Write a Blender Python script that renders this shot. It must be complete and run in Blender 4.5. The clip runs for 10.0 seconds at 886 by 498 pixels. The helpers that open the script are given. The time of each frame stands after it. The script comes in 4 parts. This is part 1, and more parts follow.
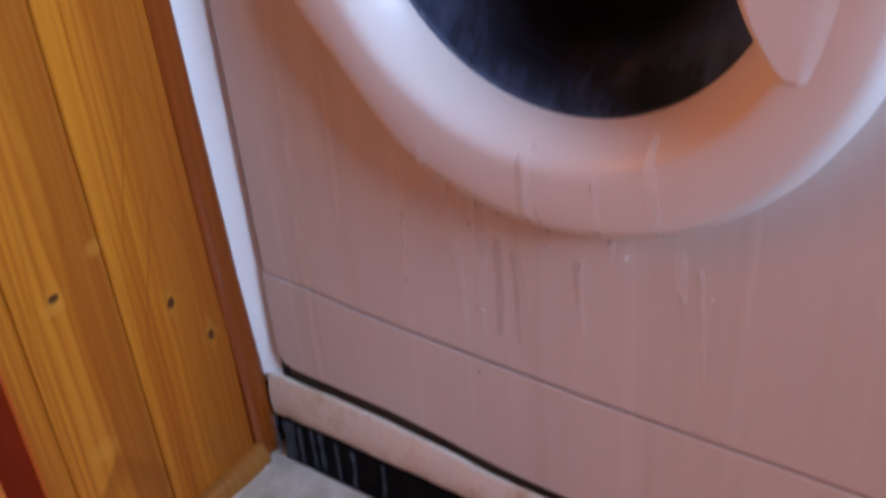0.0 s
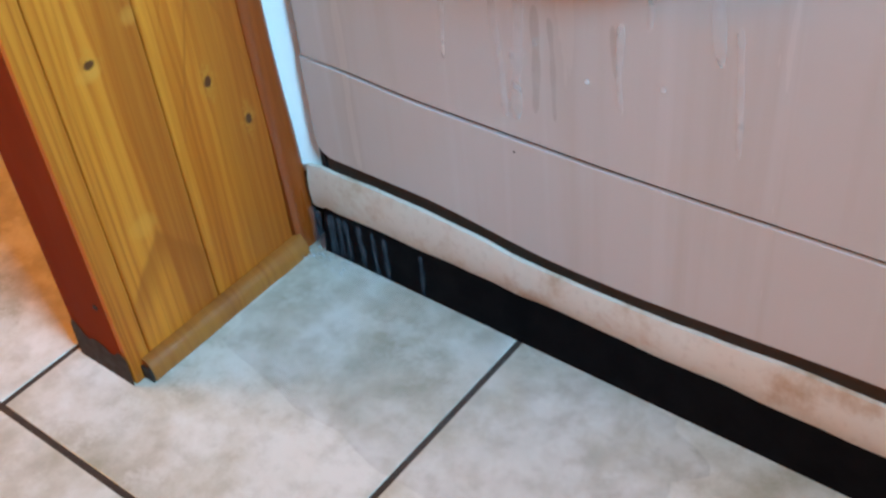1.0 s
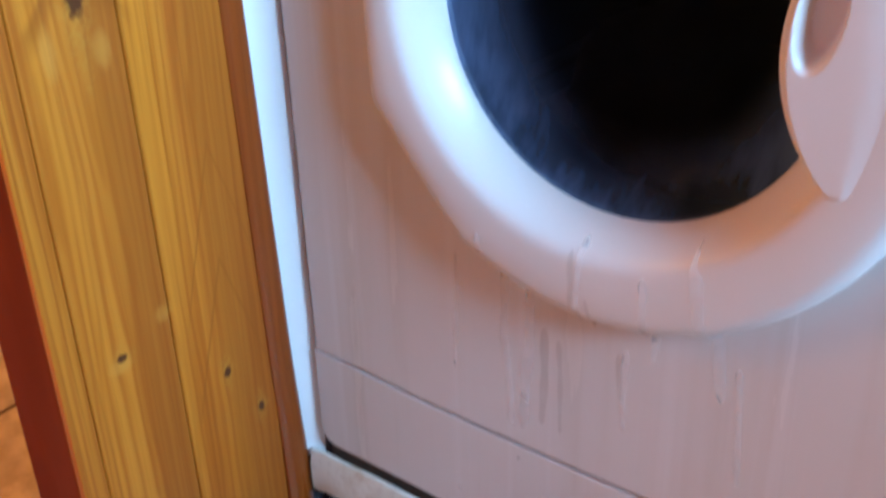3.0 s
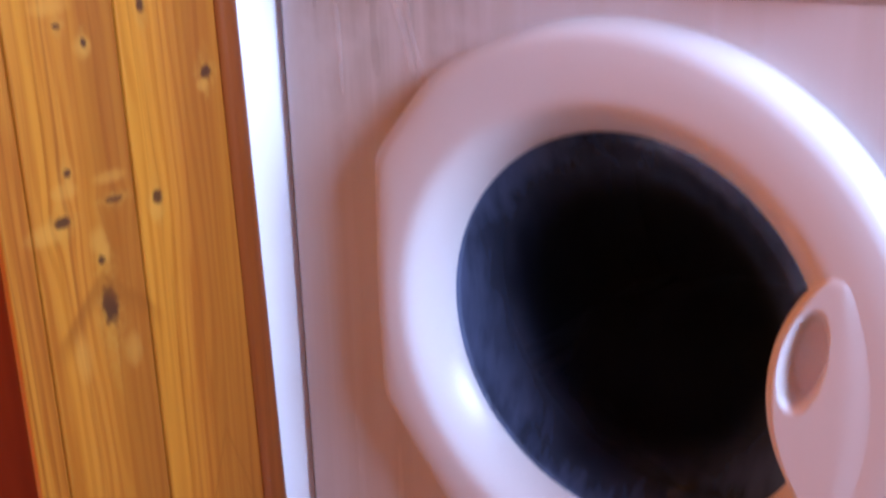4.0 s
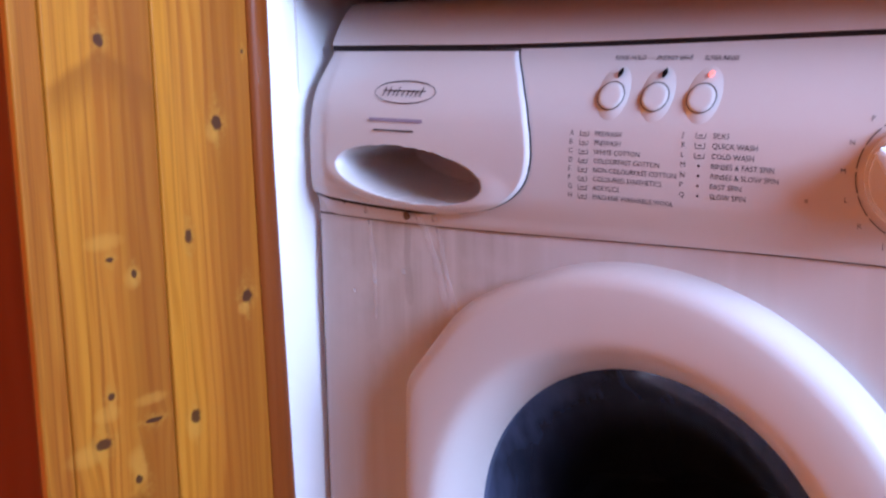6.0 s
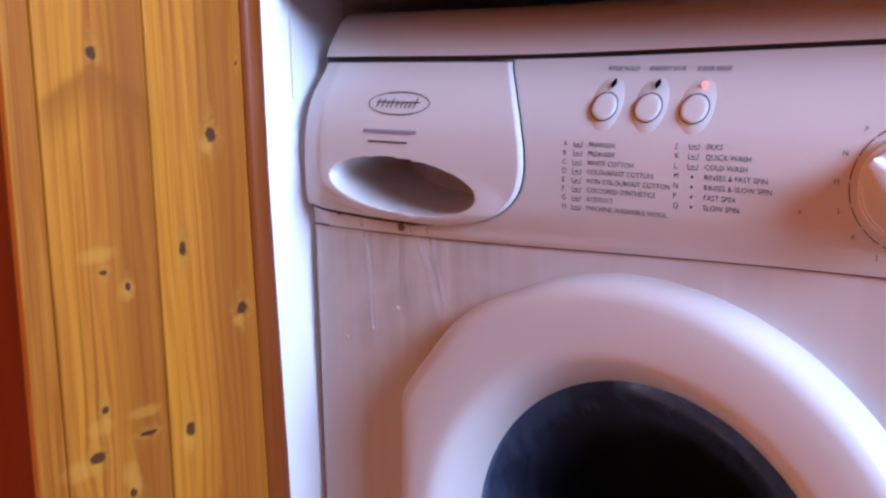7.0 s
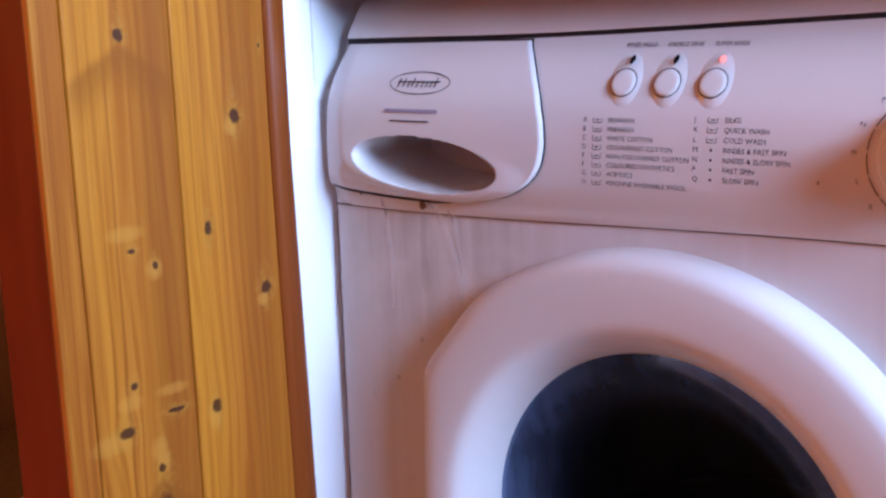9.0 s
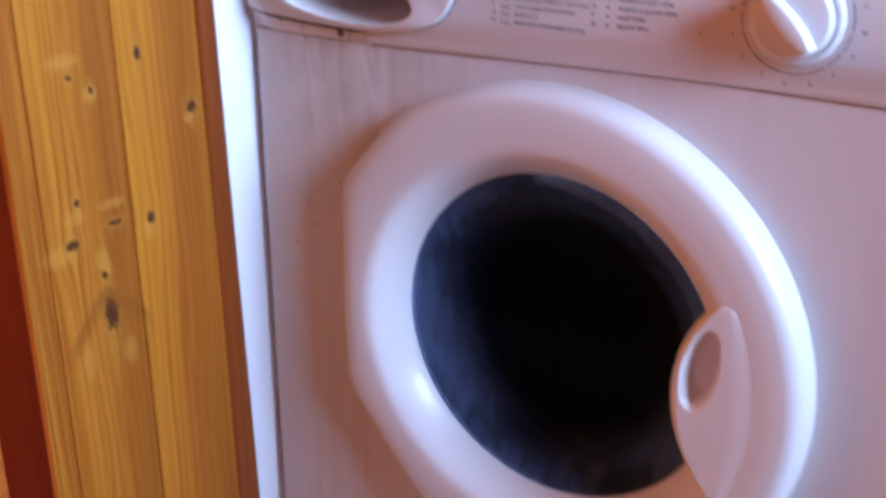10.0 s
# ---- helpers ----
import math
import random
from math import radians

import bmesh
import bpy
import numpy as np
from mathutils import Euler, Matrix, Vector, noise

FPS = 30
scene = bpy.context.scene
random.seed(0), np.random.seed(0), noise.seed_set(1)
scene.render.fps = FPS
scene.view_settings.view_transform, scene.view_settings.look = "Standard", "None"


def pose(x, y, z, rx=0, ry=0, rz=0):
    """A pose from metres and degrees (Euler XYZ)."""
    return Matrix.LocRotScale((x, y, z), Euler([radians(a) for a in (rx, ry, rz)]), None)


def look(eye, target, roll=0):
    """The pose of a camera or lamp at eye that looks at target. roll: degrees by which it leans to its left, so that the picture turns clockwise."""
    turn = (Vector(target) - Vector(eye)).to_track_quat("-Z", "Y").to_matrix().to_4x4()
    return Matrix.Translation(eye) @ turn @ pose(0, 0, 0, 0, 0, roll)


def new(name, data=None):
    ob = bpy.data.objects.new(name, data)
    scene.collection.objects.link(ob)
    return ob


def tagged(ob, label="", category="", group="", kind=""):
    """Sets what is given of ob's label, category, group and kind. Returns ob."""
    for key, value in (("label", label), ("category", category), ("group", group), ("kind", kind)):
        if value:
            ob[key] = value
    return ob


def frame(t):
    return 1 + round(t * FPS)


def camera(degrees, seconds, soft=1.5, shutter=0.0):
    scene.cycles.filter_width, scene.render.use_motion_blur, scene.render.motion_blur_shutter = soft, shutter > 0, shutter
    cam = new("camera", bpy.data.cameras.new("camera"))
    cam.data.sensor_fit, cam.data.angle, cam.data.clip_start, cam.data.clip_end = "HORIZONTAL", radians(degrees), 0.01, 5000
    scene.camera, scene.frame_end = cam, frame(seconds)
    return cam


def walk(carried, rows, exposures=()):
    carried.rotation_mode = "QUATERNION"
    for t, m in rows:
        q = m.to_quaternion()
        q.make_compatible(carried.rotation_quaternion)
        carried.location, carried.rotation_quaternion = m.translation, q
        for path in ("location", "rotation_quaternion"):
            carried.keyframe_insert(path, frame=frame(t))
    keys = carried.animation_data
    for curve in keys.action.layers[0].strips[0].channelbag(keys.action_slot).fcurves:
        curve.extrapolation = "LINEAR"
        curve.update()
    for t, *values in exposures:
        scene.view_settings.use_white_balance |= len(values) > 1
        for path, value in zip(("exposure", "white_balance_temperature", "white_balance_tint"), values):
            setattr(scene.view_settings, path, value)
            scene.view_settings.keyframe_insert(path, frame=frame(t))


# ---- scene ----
cam = camera(43.3, 10.0, soft=2.5, shutter=0.5)
PATH = [
    (0, (0.554, -0.487, 0.689), (-0.451, 0.827, -0.434), -5.1),
    (0.5, (0.577, -0.49, 0.664), (-0.452, 0.697, -0.574), -7.4),
    (1, (0.581, -0.506, 0.637), (-0.43, 0.621, -0.67), -6.6),
    (1.5, (0.578, -0.514, 0.635), (-0.429, 0.623, -0.666), -6.2),
    (2, (0.577, -0.525, 0.644), (-0.433, 0.666, -0.606), -5.4),
    (2.5, (0.556, -0.527, 0.685), (-0.477, 0.749, -0.458), -3.4),
    (2.7, (0.563, -0.527, 0.692), (-0.504, 0.784, -0.378), -2.6),
    (3.8, (0.569, -0.544, 0.766), (-0.579, 0.924, 0.041), -1.4),
    (4, (0.571, -0.536, 0.789), (-0.613, 0.933, 0.125), -1.4),
    (4.5, (0.576, -0.542, 0.816), (-0.646, 0.963, 0.326), -1.1),
    (5, (0.582, -0.541, 0.826), (-0.686, 0.955, 0.433), -1.3),
    (5.5, (0.583, -0.544, 0.836), (-0.685, 0.955, 0.456), -1.0),
    (6, (0.583, -0.546, 0.836), (-0.691, 0.949, 0.456), -0.9),
    (7.5, (0.586, -0.539, 0.839), (-0.694, 0.955, 0.479), -1.2),
    (8, (0.582, -0.547, 0.839), (-0.704, 0.942, 0.481), -1.0),
    (8.5, (0.581, -0.546, 0.832), (-0.713, 0.929, 0.446), -1.8),
    (9, (0.589, -0.554, 0.831), (-0.705, 0.922, 0.45), -1.7),
    (9.5, (0.612, -0.584, 0.84), (-0.637, 0.898, 0.347), -1.3),
    (10, (0.606, -0.627, 0.885), (-0.434, 0.895, 0.114), 0.2),
]
EXPOSURES = [(0, -1.93, 9000, 78), (0.4, -1.50, 8150, 59), (0.9, -1.20, 7150, 33), (1.5, -1.18, 7100, 32), (2.5, -1.18, 7000, 32), (2.8, -1.27, 7050, 40), (3.8, -1.66, 8200, 90), (4.6, -1.63, 8200, 89), (5.4, -1.80, 8150, 88), (7, -1.84, 8100, 87), (10, -1.84, 7800, 81)]
walk(cam, [(t, look(eye, target, roll)) for t, eye, target, roll in PATH], EXPOSURES)

# ---- world, sun and lamps ----
world = bpy.data.worlds.new("world")
scene.world = world
world.use_nodes = True
wn = world.node_tree.nodes
sky = wn.new("ShaderNodeTexSky")
sky.sky_type, sky.sun_disc = "NISHITA", False
sky.sun_elevation, sky.sun_rotation = radians(38), radians(105)
world.node_tree.links.new(sky.outputs[0], wn["Background"].inputs[0])
wn["Background"].inputs[1].default_value = 0.12

sun = new("sun", bpy.data.lights.new("sun", "SUN"))
sun.data.energy, sun.data.angle, sun.data.color = 0.8, radians(12), (1.0, 0.96, 0.9)
sun.matrix_world = look((6, 1.6, 5), (0, 0, 0))

WINDOW = (2.7, -1.05, 0.15, 1.35, 2.35)       # wall x, y from and to, z from and to
sky_lamp = new("window_daylight", bpy.data.lights.new("window_daylight", "AREA"))
sky_lamp.data.shape, sky_lamp.data.size, sky_lamp.data.size_y = "RECTANGLE", 1.15, 0.95
sky_lamp.data.energy, sky_lamp.data.color = 118.0, (0.19, 0.69, 1.0)
sky_lamp.matrix_world = look((2.69, -0.45, 1.85), (0.0, -0.1, 1.20))
sky_lamp.data.spread = radians(58)

lamp_glow = new("tungsten_lamp", bpy.data.lights.new("tungsten_lamp", "POINT"))
lamp_glow.data.energy, lamp_glow.data.color, lamp_glow.data.shadow_soft_size = 165.0, (1.0, 0.51, 0.07), 0.42
lamp_glow.location = (-1.42, -0.94, 1.35)


# ---- materials ----
class Mat:
    """A node material with short calls."""

    def __init__(self, name, color=(0.8, 0.8, 0.8), rough=0.5, metal=0.0):
        self.m = bpy.data.materials.new(name)
        self.m.use_nodes = True
        self.t = self.m.node_tree
        self.b = self.t.nodes["Principled BSDF"]
        self.set("Base Color", (*color, 1)), self.set("Roughness", rough), self.set("Metallic", metal)

    def set(self, key, value):
        self.b.inputs[key].default_value = value

    def node(self, kind, **values):
        n = self.t.nodes.new("ShaderNode" + kind)
        for key, value in values.items():
            n.inputs[key.replace("_", " ")].default_value = value
        return n

    def link(self, a, b):
        self.t.links.new(a, b)

    def coords(self, scale=(1, 1, 1)):
        c, m = self.node("TexCoord"), self.node("Mapping")
        self.link(c.outputs["Object"], m.inputs[0])
        m.inputs["Scale"].default_value = scale
        return m.outputs[0]

    def noise(self, scale, where=None, detail=4.0, rough=0.55):
        n = self.node("TexNoise", Scale=scale, Detail=detail, Roughness=rough)
        self.link(where or self.coords(), n.inputs["Vector"])
        return n.outputs["Fac"]

    def ramp(self, fac, stops):
        r = self.node("ValToRGB")
        el = r.color_ramp.elements
        for i, (p, c) in enumerate(stops):
            e = el[i] if i < 2 else el.new(p)
            e.position, e.color = p, (*c, 1) if len(c) == 3 else c
        self.link(fac, r.inputs[0])
        return r.outputs[0]

    def mix(self, fac, a, b, how="MIX"):
        n = self.t.nodes.new("ShaderNodeMix")
        n.data_type, n.blend_type = "RGBA", how
        for socket, v in ((n.inputs[0], fac), (n.inputs[6], a), (n.inputs[7], b)):
            if isinstance(v, (int, float)):
                socket.default_value = v
            elif isinstance(v, tuple):
                socket.default_value = (*v, 1)
            else:
                self.link(v, socket)
        return n.outputs[2]

    def math(self, op, a, b=0.0, clamp=False):
        n = self.t.nodes.new("ShaderNodeMath")
        n.operation, n.use_clamp = op, clamp
        for socket, v in zip(n.inputs, (a, b)):
            if isinstance(v, (int, float)):
                socket.default_value = v
            else:
                self.link(v, socket)
        return n.outputs[0]

    def range(self, v, a, b, c=0.0, d=1.0):
        n = self.node("MapRange", From_Min=a, From_Max=b, To_Min=c, To_Max=d)
        n.interpolation_type = "SMOOTHSTEP"
        self.link(v, n.inputs[0])
        return n.outputs[0]

    def bump(self, height, strength=0.3, distance=0.001):
        n = self.node("Bump", Strength=strength, Distance=distance)
        self.link(height, n.inputs["Height"])
        self.link(n.outputs[0], self.b.inputs["Normal"])

    def color(self, socket):
        self.link(socket, self.b.inputs["Base Color"])

    def rough(self, socket):
        self.link(socket, self.b.inputs["Roughness"])


def enamel(name, base, rough, dirt=0.5, below=None):
    """White stove enamel and plastic with old vertical runs of dried suds."""
    m = Mat(name, base, rough)
    runs = m.ramp(m.noise(1.0, m.coords((34, 8, 1.5)), 4), [(0.52, (0, 0, 0)), (0.78, (1, 1, 1))])
    pale = m.ramp(m.noise(1.0, m.coords((58, 8, 1.2)), 3), [(0.56, (0, 0, 0)), (0.76, (1, 1, 1))])
    clouds = m.noise(9.0, None, 5)
    c = m.mix(m.math("MULTIPLY", clouds, 0.35), base, (base[0] * 0.86, base[1] * 0.80, base[2] * 0.72))
    c = m.mix(m.math("MULTIPLY", runs, 0.2 * dirt), c, (0.46, 0.33, 0.2))
    c = m.mix(m.math("MULTIPLY", pale, 0.3 * dirt), c, (0.84, 0.84, 0.86))
    if below:
        xyz = m.node("SeparateXYZ")
        m.link(m.coords(), xyz.inputs[0])
        x, z = xyz.outputs[0], xyz.outputs[2]
        x0, x1, z0, z1 = below
        area = m.math("MULTIPLY", m.range(x, x0, x0 + 0.03), m.range(x, x1 - 0.05, x1, 1.0, 0.0))
        area = m.math("MULTIPLY", area, m.range(z, z0, z1))
        lines = m.ramp(m.noise(1.0, m.coords((62, 4, 3.0)), 4), [(0.36, (0.15, 0.15, 0.15)), (0.70, (1, 1, 1))])
        c = m.mix(m.math("MULTIPLY", m.math("MULTIPLY", area, m.math("MULTIPLY", lines, m.range(m.noise(22.0), 0.35, 0.6, 0.25, 1.0))), 0.5), c, (0.30, 0.235, 0.18))
    m.color(c)
    m.rough(m.range(m.math("ADD", m.math("MULTIPLY", runs, 0.3 if dirt > 0.5 else 0.0), m.math("MULTIPLY", clouds, 0.4)), 0.1, 1.4, rough * 0.8, rough * 1.7))
    m.bump(m.noise(420.0, None, 2), 0.04, 0.0004)
    return m.m


# knots in the boards: y, z, half width, half height
KNOTS = [(-0.157, 0.835, .0050, .0055), (-0.071, 0.779, .0060, .0065), (-0.099, 0.706, .0042, .0060), (-0.052, 0.656, .0060, .0062),
         (-0.102, 0.581, .0052, .0068), (-0.174, 0.582, .0085, .0045), (-0.160, 0.700, .0040, .0022), (-0.143, 0.688, .0032, .0034),
         (-0.166, 0.612, .0040, .0034), (-0.135, 0.588, .0090, .0022), (-0.148, 0.520, .0090, .0180), (-0.075, 0.203, .0050, .0062),
         (-0.046, 0.153, .0050, .0058), (-0.164, 0.266, .0060, .0042), (-0.046, 0.826, .0018, .0020), (-0.150, 0.551, .0040, .0040)]


# highlights painted beside the knots: y, z, half width, half height
SHEEN_SPOTS = [(-0.1443, 0.6855, .0045, .0060), (-0.1500, 0.5640, .0050, .0075), (-0.1690, 0.6010, .0085, .0050), (-0.1880, 0.5770, .0120, .0060), (-0.1625, 0.7115, .0110, .0045), (-0.1370, 0.6030, .0100, .0035),
          (-0.1350, 0.4830, .0060, .0110), (-0.1469, 0.5560, .0040, .0070), (-0.1740, 0.4900, .0060, .0150), (-0.1240, 0.2830, .0070, .0060), (-0.1640, 0.1270, .0090, .0080), (-0.0560, 0.6480, .0050, .0040),
          (-0.1660, 0.2600, .0080, .0050), (-0.1065, 0.5750, .0050, .0090), (-0.0750, 0.7725, .0045, .0050)]


def pine(name, dark, mid, light, rough=0.28, knots=(), gloss=0.3):
    """Varnished pine: long grain up the board, bent round the knots."""
    m = Mat(name, mid, rough)
    m.set("Coat Weight", gloss * 0.25), m.set("Coat Roughness", 0.2), m.set("Specular IOR Level", gloss)
    c, info = m.node("TexCoord"), m.node("ObjectInfo")
    xyz = m.node("SeparateXYZ")
    m.link(c.outputs["Object"], xyz.inputs[0])
    y, z = xyz.outputs[1], xyz.outputs[2]
    seed = m.math("MULTIPLY", info.outputs["Random"], 9.0)
    rag = m.noise(240.0, c.outputs["Object"], 3)
    bent, core, halo = y, None, None
    for ky, kz, a, b in knots:
        a, b = a * 0.86, b * 0.95
        dy, dz = m.math("SUBTRACT", y, ky), m.math("SUBTRACT", z, kz)
        u, v = m.math("DIVIDE", dy, a), m.math("DIVIDE", dz, b)
        d = m.math("SQRT", m.math("ADD", m.math("MULTIPLY", u, u), m.math("MULTIPLY", v, v)))
        v2 = m.math("DIVIDE", v, 2.6)
        far = m.math("ADD", m.math("MULTIPLY", u, u), m.math("MULTIPLY", v2, v2))
        fall = m.math("DIVIDE", 1.0, m.math("ADD", 1.0, far))
        bent = m.math("SUBTRACT", bent, m.math("MULTIPLY", m.math("MULTIPLY", dy, fall), 0.75))
        d = m.math("ADD", d, m.math("MULTIPLY", m.math("SUBTRACT", rag, 0.5), 0.8))
        k = m.range(d, 0.55, 1.05, 1.0, 0.0)
        h = m.range(m.math("SUBTRACT", m.math("ADD", m.math("MULTIPLY", m.math("ABSOLUTE", u), 0.8), m.math("MULTIPLY", m.math("ABSOLUTE", v), 0.45)), m.math("MULTIPLY", m.math("SUBTRACT", rag, 0.5), 1.2)), 0.5, 2.2, 1.0, 0.0)
        core = k if core is None else m.math("MAXIMUM", core, k)
        halo = h if halo is None else m.math("MAXIMUM", halo, h)
    where = m.node("CombineXYZ")
    m.link(m.math("ADD", bent, seed), where.inputs[1])
    m.link(xyz.outputs[0], where.inputs[0])
    m.link(m.math("ADD", z, seed), where.inputs[2])

    def at(scale):
        n = m.node("Mapping")
        m.link(where.outputs[0], n.inputs[0])
        n.inputs["Scale"].default_value = scale
        return n.outputs[0]

    warp = m.noise(1.0, at((6, 26, 2.4)), 3)
    rings = m.math("SINE", m.math("ADD", m.math("MULTIPLY", bent, 760.0), m.math("MULTIPLY", warp, 30.0)))
    rings = m.range(rings, -0.6, 1.0)
    fibre = m.noise(1.0, at((300, 900, 10)), 2)
    broad = m.noise(1.0, at((10, 34, 1.5)), 3)
    fig = m.math("ADD", m.math("MULTIPLY", rings, 0.10), m.math("ADD", m.math("MULTIPLY", m.noise(1.0, at((10, 150, 1.5)), 4), 0.55), m.math("MULTIPLY", broad, 0.65)), False)
    col = m.ramp(m.range(fig, 0.35, 1.15), [(0.0, light), (0.5, mid), (1.0, dark)])
    lines = m.range(m.noise(1.0, at((20, 420, 2.2)), 3), 0.52, 0.74)
    col = m.mix(m.math("MULTIPLY", lines, 0.45), col, dark)
    col = m.mix(m.math("MULTIPLY", info.outputs["Random"], 0.3), col, dark)
    if core is not None:
        yw = m.math("ADD", y, m.math("MULTIPLY", m.math("SUBTRACT", warp, 0.5), 0.016))
        heart = m.math("MULTIPLY", m.range(yw, -0.160, -0.140), m.range(y, -0.1186, -0.1182, 1.0, 0.0))
        heart = m.math("ADD", heart, m.range(yw, -0.086, -0.066))
        col = m.mix(m.math("MULTIPLY", heart, 0.55), col, (0.34, 0.055, 0.006))
        col = m.mix(m.math("MULTIPLY", halo, m.range(rag, 0.35, 0.65, 0.10, 0.40)), col, (0.60, 0.20, 0.03))
        # sheen of the bent grain put into the colour as pale patches
        pale = None
        for ky, kz, a, b in SHEEN_SPOTS:
            u = m.math("DIVIDE", m.math("SUBTRACT", yw, ky), a)
            v = m.math("DIVIDE", m.math("SUBTRACT", z, kz), b)
            d = m.math("ADD", m.math("MULTIPLY", u, u), m.math("MULTIPLY", v, v))
            h = m.range(m.math("ADD", d, m.math("MULTIPLY", m.math("SUBTRACT", rag, 0.5), 0.9)), -0.2, 2.4, 1.0, 0.0)
            pale = h if pale is None else m.math("MAXIMUM", pale, h)
        col = m.mix(m.math("MULTIPLY", pale, 0.36), col, (0.82, 0.26, 0.04))
        col = m.mix(m.math("MULTIPLY", core, 0.88), col, (0.06, 0.010, 0.006))
    for fy, fz, slope, deep in ((-0.157, 0.832, 0.62, 0.040), (-0.155, 0.120, 1.30, 0.050), (-0.150, 0.545, 0.9, 0.026), (-0.067, 0.308, 3.2, 0.012), (-0.064, 0.40, 3.4, 0.010)) if knots else ():
        d = m.math("SUBTRACT", m.math("SUBTRACT", fz, m.math("MULTIPLY", m.math("ABSOLUTE", m.math("SUBTRACT", y, fy)), slope)), z)
        d = m.math("ADD", d, m.math("MULTIPLY", m.math("SUBTRACT", warp, 0.5), 0.02))
        near = m.range(m.math("ABSOLUTE", m.math("SUBTRACT", y, fy)), 0.028, 0.046, 1.0, 0.0)
        band = m.math("MULTIPLY", m.math("MULTIPLY", m.range(d, -0.002, 0.007), m.range(d, 0.005, deep, 1.0, 0.0)), near)
        col = m.mix(m.math("MULTIPLY", band, 0.65), col, (0.36, 0.062, 0.005))
    m.color(col)
    m.bump(m.math("ADD", m.math("MULTIPLY", rings, 0.5), fibre), 0.18, 0.0005)
    m.rough(m.range(broad, 0.2, 0.8, rough * 0.8, rough * 1.4))
    return m.m


def tile_stone():
    """Cream ceramic tile with a cloudy stone pattern, wet and glossy."""
    m = Mat("cream_tile", (0.5, 0.46, 0.38), 0.25)
    info = m.node("ObjectInfo")
    c, add = m.node("TexCoord"), m.node("VectorMath")
    m.link(c.outputs["Object"], add.inputs[0])
    comb = m.node("CombineXYZ")
    m.link(m.math("MULTIPLY", info.outputs["Random"], 7.0), comb.inputs[2])
    m.link(comb.outputs[0], add.inputs[1])
    big = m.noise(9.0, add.outputs[0], 6, 0.62)
    small = m.noise(46.0, add.outputs[0], 5, 0.6)
    veins = m.noise(17.0, add.outputs[0], 8, 0.7)
    col = m.ramp(big, [(0.36, (0.42, 0.38, 0.28)), (0.5, (0.66, 0.62, 0.53)), (0.62, (0.82, 0.80, 0.75))])
    col = m.mix(m.math("MULTIPLY", m.range(small, 0.42, 0.7), 0.4), col, (0.44, 0.41, 0.33))
    col = m.mix(m.math("MULTIPLY", m.range(veins, 0.50, 0.64), 0.6), col, (0.80, 0.78, 0.72))
    m.color(col)
    m.rough(m.range(small, 0.2, 0.8, 0.10, 0.27))
    m.bump(m.math("ADD", big, m.math("MULTIPLY", small, 0.4)), 0.22, 0.0014)
    return m.m


def plain(name, color, rough=0.5, metal=0.0, scale=60.0, vary=0.25, bump=0.08):
    """One colour with a faint cloud and fine relief."""
    m = Mat(name, color, rough, metal)
    n = m.noise(scale, None, 5)
    m.color(m.mix(m.math("MULTIPLY", n, vary), color, tuple(v * 0.6 for v in color)))
    m.rough(m.range(n, 0.2, 0.8, rough * 0.85, rough * 1.25))
    m.bump(n, bump, 0.0006)
    return m.m


def glow(name, color, strength):
    m = Mat(name, color, 0.3)
    m.set("Emission Color", (*color, 1)), m.set("Emission Strength", strength)
    return m.m


def clear(name, tint, gloss_rough, centre, r0, r1):
    """Door glass: clear with a gloss by Fresnel, and a blue haze, thicker towards the rim, painted for the window's
    reflection.
    """
    m = Mat(name)
    out = m.t.nodes["Material Output"]
    a, b, d = m.node("BsdfTransparent", Color=(*tint, 1)), m.node("BsdfGlossy", Roughness=gloss_rough, Color=(0.4, 0.4, 0.4, 1)), m.node("BsdfDiffuse", Color=(0.26, 0.50, 0.90, 1))
    f = m.node("Fresnel", IOR=1.10)
    xyz = m.node("SeparateXYZ")
    m.link(m.coords(), xyz.inputs[0])
    dx, dz = m.math("SUBTRACT", xyz.outputs[0], centre[0]), m.math("SUBTRACT", xyz.outputs[2], centre[1])
    r = m.math("SQRT", m.math("ADD", m.math("MULTIPLY", dx, dx), m.math("MULTIPLY", dz, dz)))
    cloud = m.noise(11.0, None, 3, 0.5)
    streak = m.noise(1.0, m.coords((120, 60, 14)), 3)
    # film and soap lay on the blue haze that stands for the reflection
    film = m.math("MULTIPLY", m.range(r, r0, r1, 0.010, 0.20), m.range(m.math("ADD", m.math("MULTIPLY", cloud, 0.7), m.math("MULTIPLY", streak, 0.3)), 0.32, 0.64, 0.20, 1.0))
    gloss, soap = m.node("MixShader"), m.node("MixShader")
    m.link(f.outputs[0], gloss.inputs[0])
    m.link(a.outputs[0], gloss.inputs[1])
    m.link(b.outputs[0], gloss.inputs[2])
    m.link(film, soap.inputs[0])
    m.link(gloss.outputs[0], soap.inputs[1])
    m.link(d.outputs[0], soap.inputs[2])
    m.link(soap.outputs[0], out.inputs[0])
    return m.m


